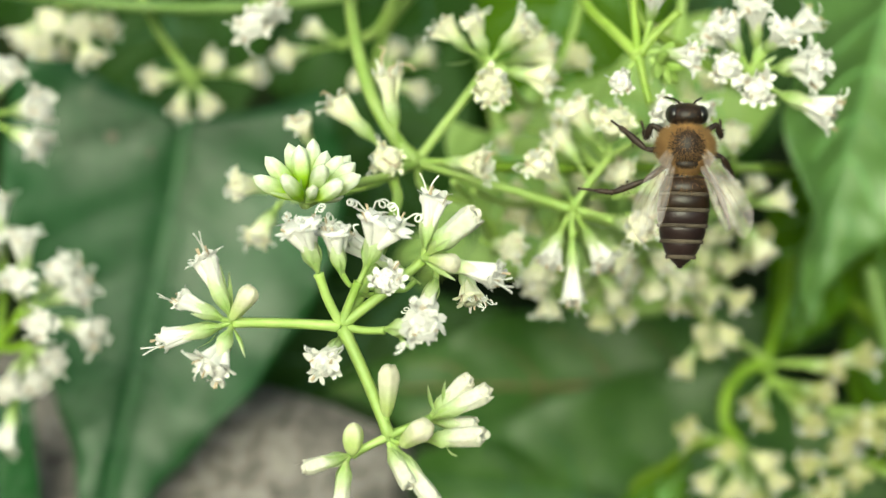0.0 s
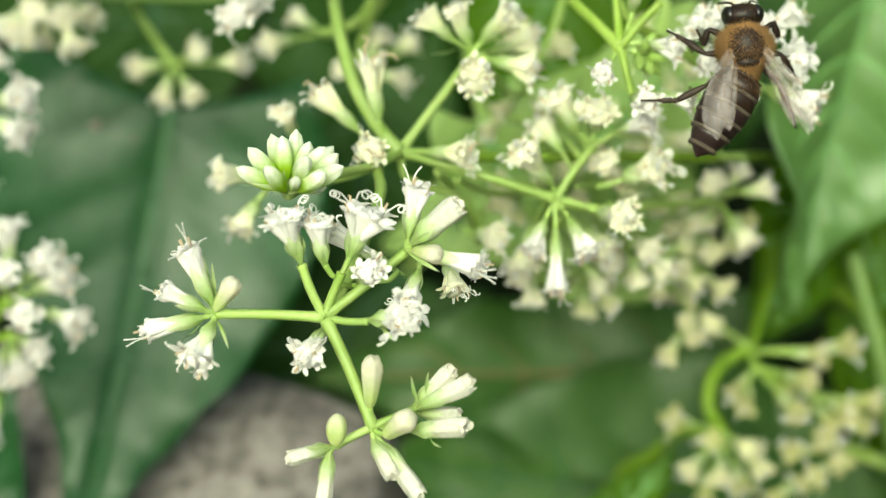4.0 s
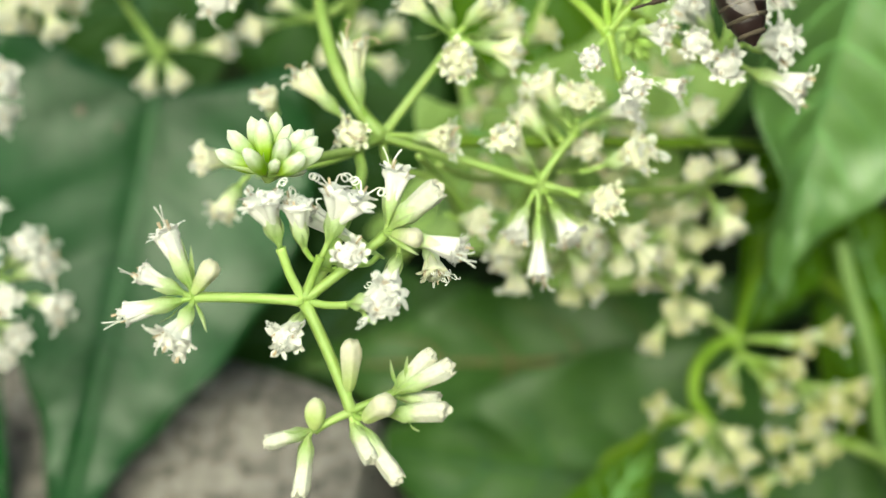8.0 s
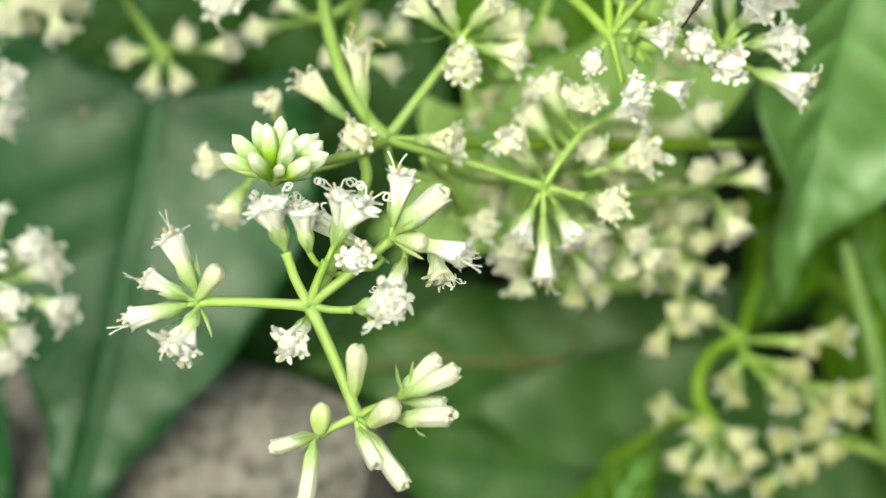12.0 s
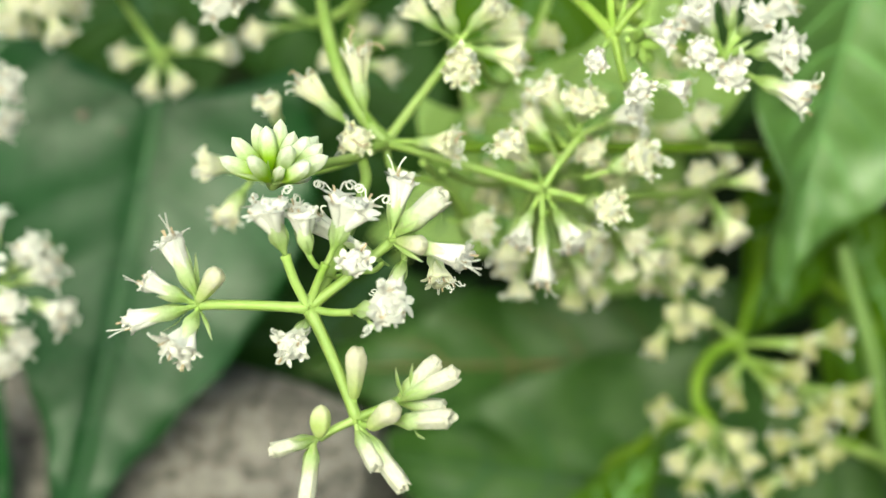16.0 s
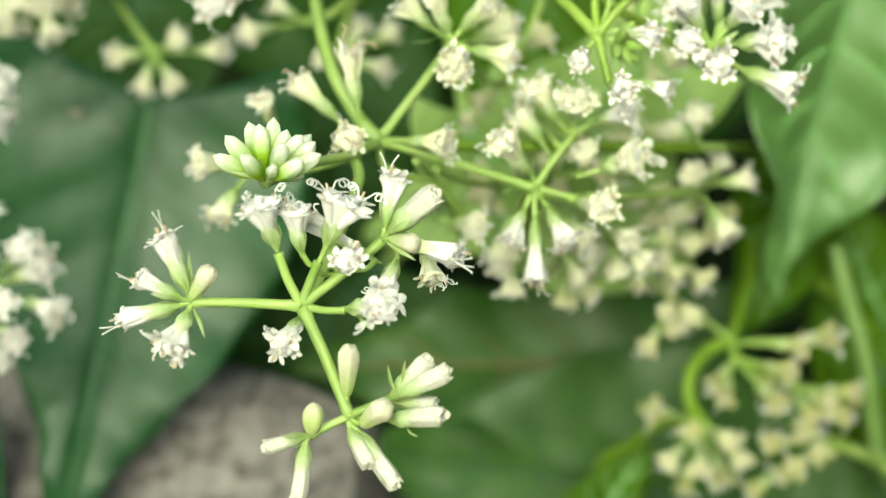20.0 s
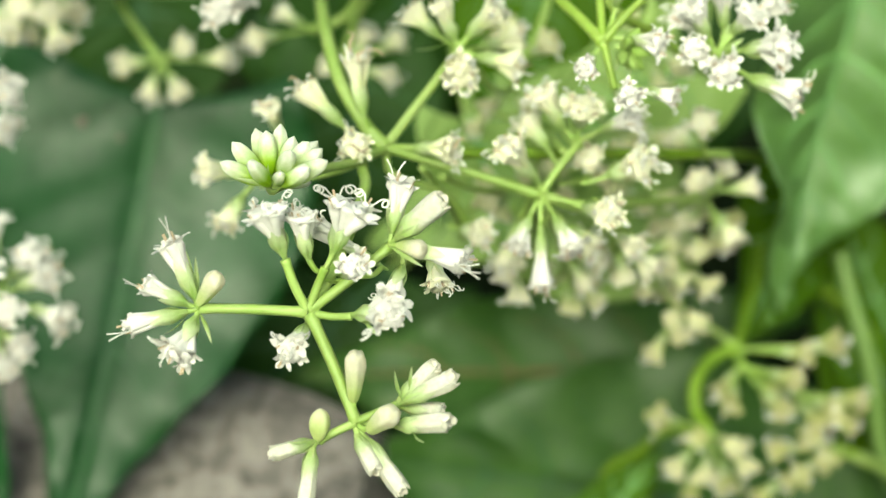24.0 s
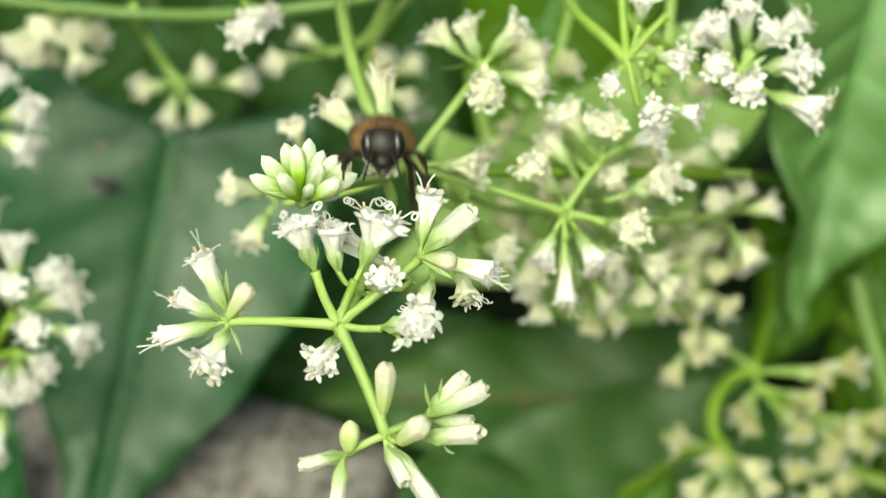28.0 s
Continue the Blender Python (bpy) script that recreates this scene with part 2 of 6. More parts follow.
def membrane():
    """The clear, faintly brown skin of a wing."""
    mat = bpy.data.materials.new("wing_membrane")
    mat.use_nodes = True
    nt = mat.node_tree
    bsdf = nt.nodes["Principled BSDF"]
    bsdf.inputs["Base Color"].default_value = (0.82, 0.72, 0.7, 1)
    bsdf.inputs["Roughness"].default_value = 0.22
    coord = nt.nodes.new("ShaderNodeTexCoord").outputs["Object"]
    wrinkles = noise_tex(nt, coord, 900.0)
    b = nt.nodes.new("ShaderNodeBump")
    b.inputs["Strength"].default_value, b.inputs["Distance"].default_value = 0.5, 0.0003
    nt.links.new(wrinkles, b.inputs["Height"])
    nt.links.new(b.outputs[0], bsdf.inputs["Normal"])
    clear = nt.nodes.new("ShaderNodeBsdfTransparent")
    mix = nt.nodes.new("ShaderNodeMixShader")
    nt.links.new(ramp(nt, wrinkles, [(0.3, (0.04,) * 3), (0.7, (0.14,) * 3)]), mix.inputs[0])
    nt.links.new(clear.outputs[0], mix.inputs[1])
    nt.links.new(bsdf.outputs[0], mix.inputs[2])
    nt.links.new(mix.outputs[0], nt.nodes["Material Output"].inputs["Surface"])
    return mat


WING = membrane()


def concrete_material():
    mat = bpy.data.materials.new("weathered_concrete")
    mat.use_nodes = True
    nt = mat.node_tree
    bsdf = nt.nodes["Principled BSDF"]
    coord = nt.nodes.new("ShaderNodeTexCoord").outputs["Object"]
    a, b, c = noise_tex(nt, coord, 55.0, 6.0), noise_tex(nt, coord, 420.0, 8.0, 0.8), noise_tex(nt, coord, 1800.0)
    col = ramp(nt, a, [(0.3, (0.235, 0.208, 0.198)), (0.7, (0.44, 0.392, 0.375))])
    col = mixed(nt, ramp(nt, b, [(0.4, (1.0,) * 3), (0.56, (0.0,) * 3)]), col, (0.06, 0.051, 0.048))
    col = mixed(nt, ramp(nt, c, [(0.6, (0.0,) * 3), (0.75, (0.5,) * 3)]), col, (0.5, 0.48, 0.45))
    nt.links.new(col, bsdf.inputs["Base Color"])
    bsdf.inputs["Roughness"].default_value = 0.92
    bump = nt.nodes.new("ShaderNodeBump")
    bump.inputs["Strength"].default_value, bump.inputs["Distance"].default_value = 0.8, 0.001
    nt.links.new(b, bump.inputs["Height"])
    nt.links.new(bump.outputs[0], bsdf.inputs["Normal"])
    return mat


CONCRETE = concrete_material()


# ---------------------------------------------------------------- builders
def mesh_of(name, bm, material):
    """A mesh from a bmesh in millimetres."""
    for v in bm.verts:
        v.co *= MM
    me = bpy.data.meshes.new(name)
    bm.to_mesh(me)
    bm.free()
    me.materials.append(material)
    for p in me.polygons:
        p.use_smooth = True
    return me


def hang(name, me, parent, m=None, label=""):
    ob = new(name, me)
    ob.parent = parent
    if m is not None:
        ob.matrix_basis = m
    return tagged(ob, label)


def part(name, bm, material, parent, label=""):
    return hang(name, mesh_of(name, bm, material), parent, None, label)


def spline(points, steps=6):
    """A smooth line through the points (Catmull-Rom)."""
    p = [Vector(q) for q in points]
    if len(p) == 2:
        return [p[0].lerp(p[1], k / steps) for k in range(steps + 1)]
    p = [2 * p[0] - p[1]] + p + [2 * p[-1] - p[-2]]
    out = []
    for k in range(1, len(p) - 2):
        a, b, c, d = p[k - 1:k + 3]
        span = (c - b).length
        m0 = (c - a) * (span / max(1e-9, (b - a).length + span))
        m1 = (d - b) * (span / max(1e-9, (d - c).length + span))
        for j in range(steps):
            t = j / steps
            out.append(b * (2 * t ** 3 - 3 * t * t + 1) + m0 * (t ** 3 - 2 * t * t + t) + c * (3 * t * t - 2 * t ** 3) + m1 * (t ** 3 - t * t))
    return out + [p[-2]]


def tube(bm, line, radius, sides=8, ridge=0.0):
    """A tube along the line; radius is a number or a function of 0..1. ridge: relief of the ribs along it."""
    n = len(line)
    rings, up = [], Vector((0.31, 0.52, 0.79))
    for k, p in enumerate(line):
        d = (line[min(k + 1, n - 1)] - line[max(k - 1, 0)])
        d = d.normalized() if d.length > 1e-9 else Vector((0, 0, 1))
        a = d.cross(up)
        a = a.normalized() if a.length > 1e-3 else d.orthogonal().normalized()
        up = a.cross(d)
        r = radius(k / (n - 1)) if callable(radius) else radius
        rings.append([bm.verts.new(p + (a * math.cos(w) + up * math.sin(w)) * r * (1 + ridge * (j % 2)))
                      for j, w in ((j, 2 * math.pi * j / sides) for j in range(sides))])
    for a, b in zip(rings, rings[1:]):
        for j in range(sides):
            bm.faces.new((a[j], a[(j + 1) % sides], b[(j + 1) % sides], b[j]))
    bm.faces.new(rings[0][::-1])
    bm.faces.new(rings[-1])
    return bm


def lathe(bm, profile, sides=10, shift=None, waves=0, depth=0.0):
    """Turns a profile of (radius, z) round z; waves scallops the ring."""
    rings = []
    for r, z in profile:
        rings.append([bm.verts.new((r * math.cos(w) * (1 + depth * math.cos(waves * w)), r * math.sin(w) * (1 + depth * math.cos(waves * w)), z))
                      for w in (2 * math.pi * j / sides for j in range(sides))])
    for a, b in zip(rings, rings[1:]):
        for j in range(sides):
            bm.faces.new((a[j], a[(j + 1) % sides], b[(j + 1) % sides], b[j]))
    bm.faces.new(rings[0][::-1])
    bm.faces.new(rings[-1])
    if shift:
        bmesh.ops.translate(bm, verts=[v for ring in rings for v in ring], vec=shift)
    return bm


def sheet(bm, grid):
    """A surface over a grid of points."""
    vs = [[bm.verts.new(p) for p in row] for row in grid]
    for a, b in zip(vs, vs[1:]):
        for k in range(len(a) - 1):
            bm.faces.new((a[k], a[k + 1], b[k + 1], b[k]))
    return vs


def aim(base, tip, spin=0.0):
    """The turn that lays the local z axis along base to tip."""
    d = Vector(tip) - Vector(base)
    return d.to_track_quat("Z", "Y").to_matrix().to_4x4() @ Matrix.Rotation(spin, 4, "Z")


# ---------------------------------------------------------------- flower pieces, shared by all heads
def bract_mesh(name, long, wide, material, rng, blunt=False):
    bm = bmesh.new()
    rows = []
    for i in range(9):
        s = i / 8
        w = wide * math.sin(math.pi * (0.12 + (0.62 if blunt else 0.88) * s) ** 0.8) ** 0.75 * (1 if s < 1 else (0.7 if blunt else 0.15))
        k = min(1.0, 0.35 + 1.5 * s)
        w *= k
        rows.append([((u * w), -k * (0.12 + (0.62 if blunt else 0.46) * math.sin(math.pi * (s * (0.45 if blunt else 0.56) + 0.12))) + 0.5 * abs(u) ** 2 * w * 0.9,
                      (s - (0.06 * abs(u) if blunt and i == 8 else 0)) * long) for u in (-1, -0.5, 0, 0.5, 1)])
    sheet(bm, rows)
    return mesh_of(name, bm, material)


def corolla_mesh(name, material, rng, droop=1.0):
    """One floret: a narrow tube that widens into a bell with five rounded lobes that bend back."""
    bm = bmesh.new()
    sides = 20
    rings = [[bm.verts.new((r * math.cos(2 * math.pi * j / sides), r * math.sin(2 * math.pi * j / sides), z)) for j in range(sides)]
             for r, z in ((0.24, 0.0), (0.32, 0.7), (0.42, 1.4), (0.5, 2.1), (0.55, 2.6))]
    for a, b in zip(rings, rings[1:]):
        for j in range(sides):
            bm.faces.new((a[j], a[(j + 1) % sides], b[(j + 1) % sides], b[j]))
    middle = bm.verts.new((0, 0, 2.45))
    for j in range(sides):
        bm.faces.new((rings[3][j], rings[3][(j + 1) % sides], middle))
    for lobe in range(5):
        bent, mid, skew = rng.uniform(0.4, 1.15) * droop, (lobe * 4 + 2) / sides * 2 * math.pi, rng.uniform(-0.2, 0.2)
        last = [rings[4][(lobe * 4 + k) % sides] for k in range(5)]
        far = rng.uniform(0.7, 1.4)
        for s, wide in ((0.35, 0.95), (0.7, 0.68), (1.0, 0.2)):
            s *= far
            row = []
            for k in range(5):
                u = (k - 2) / 2
                r = 0.55 + 0.72 * s * bent * (1 - 0.1 * u * u)
                z = 2.6 + 0.5 * s - 0.24 * s * s * bent + 0.05 * (1 - u * u)
                ang = mid + skew * s + u * wide * math.pi / 5 * (0.55 / r) ** 0.5 * (0.85 + 0.4 * s)
                row.append(bm.verts.new((r * math.cos(ang) + rng.uniform(-0.035, 0.035), r * math.sin(ang) + rng.uniform(-0.035, 0.035), z + rng.uniform(-0.05, 0.05))))
            for k in range(4):
                bm.faces.new((last[k], last[k + 1], row[k + 1], row[k]))
            last = row
    return mesh_of(name, bm, material)


def style_mesh(name, rng, curl, long, straight):
    """Two thread-like style arms that rise out of a floret and curl."""
    bm = bmesh.new()
    for side in (0, math.pi + rng.uniform(-0.5, 0.5)):
        p, pts = Vector((0, 0, 2.4)), []
        lean, turn = rng.uniform(0.25, 0.9) if curl > 0.2 else rng.uniform(0.02, 0.22), 0.0
        bend = curl * rng.uniform(0.7, 1.2)
        n = 34
        for i in range(n):
            pts.append(p.copy())
            a = lean + bend * max(0, i / n - straight) / (1 - straight) * 2 * math.pi
            turn += rng.uniform(-0.1, 0.1)
            p += Vector((math.sin(a) * math.cos(side + turn), math.sin(a) * math.sin(side + turn), math.cos(a))) * long / n
            if i > n * straight and curl > 0.5:
                p += Vector((0.6 * math.cos(side) - 0.8 * math.sin(side), 0.6 * math.sin(side) + 0.8 * math.cos(side), 0.3)) * 0.028
        tube(bm, pts, lambda t: 0.07 + 0.04 * max(0, t - 0.6), 6)
    return mesh_of(name, bm, STYLE)


def anther_mesh(name, rng):
    bm = bmesh.new()
    for _ in range(3):
        x, y = rng.uniform(-0.14, 0.14), rng.uniform(-0.14, 0.14)
        tube(bm, [Vector((x, y, 2.3)), Vector((x * 1.3, y * 1.3, 2.55)), Vector((x * 2.8, y * 2.8, 3.45))], lambda t: 0.07 - 0.02 * t, 5)
    return mesh_of(name, bm, ANTHER)


def core_mesh(name, material, fat=1.0, top=3.2):
    """The short receptacle under a head and the bundle of tubes inside its bracts."""
    bm = bmesh.new()
    lathe(bm, [(0.16, -0.3), (0.2, 0.0), (0.3 * fat, 0.5), (0.46 * fat, 1.4), (0.58 * fat, 2.4), (0.5 * fat, top), (0.2, top + 0.2)], 9, None, 4, 0.08)
    return mesh_of(name, bm, material)


def bundle_mesh(name, material):
    """The massed florets in the middle of a head, with a ragged top."""
    bm = bmesh.new()
    lathe(bm, [(0.4, 2.2), (0.6, 3.2), (0.88, 4.2), (1.12, 4.9), (1.16, 5.2), (0.85, 5.3), (0.45, 5.15), (0.2, 5.35)], 20, None, 5, 0.1)
    r = random.Random(2)
    for v in bm.verts:
        if v.co.z > 4.6:
            v.co += Vector((r.uniform(-0.12, 0.12), r.uniform(-0.12, 0.12), r.uniform(-0.2, 0.2)))
    return mesh_of(name, bm, material)


def bud_mesh(name, long, wide, material, nub=0.0, folds=4, power=0.7, end=0.2):
    bm = bmesh.new()
    prof = [(0.2, -0.2)]
    for i in range(9):
        s = i / 8
        prof.append((wide * (math.sin(math.pi * (0.1 + 0.86 * s)) ** power) * (0.85 + 0.2 * s) * (end if i == 8 else 1), s * long))
    if nub:
        prof += [(0.12, long + nub * 0.5), (0.05, long + nub)]
    lathe(bm, prof, 20, None, folds, 0.1)
    return mesh_of(name, bm, material)


def plump_mesh(name, material):
    """A bud that swells above its green waist and ends in a blunt, crinkled tip."""
    bm = bmesh.new()
    lathe(bm, [(0.2, -0.25), (0.42, 0.0), (0.62, 0.7), (0.74, 1.5), (0.86, 2.3), (0.95, 3.0), (0.92, 3.5), (0.74, 3.9), (0.5, 4.15), (0.2, 4.2)], 24, None, 5, 0.09)
    r = random.Random(6)
    for v in bm.verts:
        if v.co.z > 3.2:
            v.co += Vector((r.uniform(-0.07, 0.07), r.uniform(-0.07, 0.07), r.uniform(-0.1, 0.12)))
        v.co.x += 0.06 * math.sin(v.co.z * 1.3)
    return mesh_of(name, bm, material)


def closed_mesh(name, material):
    """A head about to open: florets packed into a blunt, ragged bundle."""
    bm = bmesh.new()
    lathe(bm, [(0.2, -0.3), (0.36, 0.0), (0.62, 0.9), (0.8, 2.0), (0.9, 3.2), (0.97, 4.3), (0.96, 4.9), (0.8, 5.25), (0.4, 5.15), (0.15, 5.3)], 25, None, 5, 0.11)
    r = random.Random(4)
    for v in bm.verts:
        if v.co.z > 4.6:
            v.co += Vector((r.uniform(-0.07, 0.07), r.uniform(-0.07, 0.07), r.uniform(-0.2, 0.2)))
        v.co.x += 0.05 * math.sin(v.co.z)
    return mesh_of(name, bm, material)


rng0 = random.Random(5)
BRACTS = [bract_mesh("bract", 4.3, 0.66, BRACT, rng0), bract_mesh("bract", 3.8, 0.7, BRACT, rng0)]
FLORETS = [corolla_mesh("corolla", COROLLA, rng0, d) for d in (0.7, 0.85, 1.0, 1.1, 1.2, 1.3)]
WILTED_FLORETS = [corolla_mesh("corolla", WILTED, rng0, d) for d in (0.4, 0.6, 0.8, 1.0)]
DIMMED_FLORETS = [corolla_mesh("corolla", CREAM_SHADE, rng0, d) for d in (0.5, 0.7, 0.9, 1.1)]
OLD_FLORETS = [corolla_mesh("corolla", CREAM, rng0, d) for d in (0.5, 0.7, 0.85, 1.0, 1.15, 1.3)]
STYLES = [[style_mesh("style", rng0, c, l * rng0.uniform(0.85, 1.15), q) for _ in range(3)] for c, l, q in ((0.3, 2.2, 0.5), (1.6, 4.2, 0.26), (2.1, 5.4, 0.24), (0.08, 2.6, 0.3))]
ANTHERS = [anther_mesh("stamen_tuft", rng0) for _ in range(2)]
CORE = core_mesh("flower_head", BRACT)
BUNDLES = {"open": bundle_mesh("floret_crown", COROLLA), "old": bundle_mesh("floret_crown", CREAM), "dimmed": bundle_mesh("floret_crown", CREAM_SHADE), "wilted": bundle_mesh("floret_crown", WILTED)}
CLOSED_CORE = closed_mesh("flower_head", CLOSED)
BUD_MESH = plump_mesh("bud", BUD)
ROUND_BUD = bud_mesh("bud", 2.4, 0.95, BUD, 0.15, 4, 0.45, 0.9)
YOUNG_BUD = bud_mesh("bud", 4.0, 0.8, YOUNG, 0, 5, 0.62, 0.16)
GREEN_BUD_MESH = bud_mesh("bud", 4.0, 0.72, GREEN_BUD)
PETAL_TIP = bud_mesh("petal_tip", 0.95, 0.3, TIP, 0, 2, 0.7, 0.35)
BRACTLET_MESH = bract_mesh("bractlet", 2.6, 0.22, BRACT, rng0)
rng = random.Random(11)
NODES = {}


def cluster(name, label, node, group="flower clusters"):
    """A flower cluster; node is where its stalks meet."""
    root = new(name)
    root.matrix_basis = CANOPY @ Matrix.Translation(Vector(node) * MM)
    NODES[root.name] = Vector(node)
    return tagged(root, label, "flower", group)


def local(thing, p):
    return Vector(p) - NODES[thing.name]


def stalk(thing, r0, r1, *points, material=None, name="stalk"):
    """A ribbed green stalk from point to point."""
    bm = bmesh.new()
    pts = [local(thing, p) for p in points]
    tube(bm, spline(pts, 7), lambda t: (r0 + (r1 - r0) * t) * (1 + 0.25 * max(0, 1 - 8 * t) + 0.2 * max(0, 8 * t - 7)), 16, 0.14)
    return part(name, bm, material or STEM, thing)


def bractlet(thing, base, tip, wide=1.0):
    b, t = local(thing, base), local(thing, tip)
    hang("bractlet", BRACTLET_MESH, thing, Matrix.Translation(b * MM) @ aim(b, t, rng.uniform(0, 6)) @ Matrix.Diagonal((wide, wide, (t - b).length / 2.6, 1)))


def head(thing, kind, base, tip, wide=1.0, stem=None, curl=None, flare=0.75, threads=2):
    """One flower head from base to the mouth of its florets. stem: where its pedicel springs from (else the node).
    flare: how far the florets spread; threads: how many of them show their style arms."""
    b, t = local(thing, base), local(thing, tip)
    start = local(thing, stem) if stem else Vector((0, 0, 0))
    long = (t - b).length
    if (b - start).length > 0.25:
        bm = bmesh.new()
        d = (t - b).normalized()
        mid = b - d * (b - start).length * 0.45
        tube(bm, spline([start, start.lerp(mid, 0.6) * 0.7 + start.lerp(b, 0.42) * 0.3, b + d * 0.2], 5), lambda s: 0.2 + 0.06 * s, 8)
        part("pedicel", bm, STEM, thing)
    place = Matrix.Translation(b * MM) @ aim(b, t, rng.uniform(0, 6.28))
    if kind == "bud":
        return hang("bud", BUD_MESH, thing, place @ Matrix.Diagonal((wide, wide, long / 4.2, 1)))
    if kind == "round":
        return hang("bud", ROUND_BUD, thing, place @ Matrix.Diagonal((wide, wide, long / 2.4, 1)))
    if kind == "young":
        return hang("bud", YOUNG_BUD, thing, place @ Matrix.Diagonal((wide, wide, long / 4.0, 1)))
    if kind == "green":
        return hang("bud", GREEN_BUD_MESH, thing, place @ Matrix.Diagonal((wide, wide, long / 4.0, 1)))
    if kind == "closed":
        ob = hang("flower_head", CLOSED_CORE, thing, place @ Matrix.Diagonal((wide * 0.84, wide * 0.84, long / 5.5, 1)))
        for k in range(4):
            hang("bract", BRACTS[k % 2], ob, Matrix.Rotation(k * 1.57 + rng.uniform(-0.2, 0.2), 4, "Z") @ Matrix.Translation((0, -0.1 * MM, -0.1 * MM)) @ Matrix.Diagonal((1.3, 1.45, rng.uniform(0.8, 0.95), 1)))
        for k in range(7):
            a = k * 0.9 + rng.uniform(-0.2, 0.2)
            hang("petal_tip", PETAL_TIP, ob, Matrix.Rotation(a, 4, "Z") @ Matrix.Translation((0, -rng.uniform(0.3, 0.82) * MM, rng.uniform(4.55, 4.9) * MM))
                 @ Matrix.Rotation(radians(rng.uniform(-14, 24)), 4, "X") @ Matrix.Diagonal((rng.uniform(1.1, 1.7), 0.6, rng.uniform(0.7, 1.15), 1)))
        return ob
    florets = {"open": FLORETS, "old": OLD_FLORETS, "dimmed": DIMMED_FLORETS, "wilted": WILTED_FLORETS}[kind]
    ob = hang("flower_head", CORE, thing, place @ Matrix.Diagonal((wide, wide, long / 6.0, 1)))
    for k in range(4):
        hang("bract", BRACTS[k % 2], ob, Matrix.Rotation(k * 1.5708 + rng.uniform(-0.15, 0.15), 4, "Z") @ Matrix.Rotation(radians(rng.uniform(-2, 6)), 4, "X"))
    hang("floret_crown", BUNDLES[kind], ob, Matrix.Diagonal((0.74 + 0.32 * flare, 0.74 + 0.32 * flare, 1.04, 1)))
    many = 6 if kind in ("old", "dimmed") else 4
    for k in range(many):
        spread = Matrix.Rotation(k * 6.2832 / many + 0.7 + rng.uniform(-0.3, 0.3), 4, "Z") @ Matrix.Translation((0, -0.4 * MM, 2.5 * MM)) \
            @ Matrix.Rotation(radians(rng.uniform(6, 27) * flare), 4, "X") @ Matrix.Rotation(rng.uniform(0, 6), 4, "Z")
        size = rng.uniform(0.76, 1.06) * (0.8 + 0.2 * flare) * (0.74 if kind in ("old", "dimmed") else 1.0)
        m = spread @ Matrix.Diagonal((size, size, rng.uniform(0.95, 1.2), 1))
        hang("corolla", rng.choice(florets[:3] if flare < 0.5 else florets), ob, m)
        if k < threads + (2 if kind == "old" else 0):
            hang("style", rng.choice(STYLES[curl if curl is not None else rng.randrange(3)]), ob, m)
        if k < (3 if kind == "open" else many - 1):
            hang("stamen_tuft", rng.choice(ANTHERS), ob, m)
    return ob


def dried(thing, *points):
    """A shrivelled brown thread that hangs from a fading head."""
    bm = bmesh.new()
    tube(bm, spline([local(thing, p) for p in points], 7), lambda t: 0.13 - 0.06 * t, 6)
    part("dried_thread", bm, ANTHER, thing, "shrivelled brown thread")


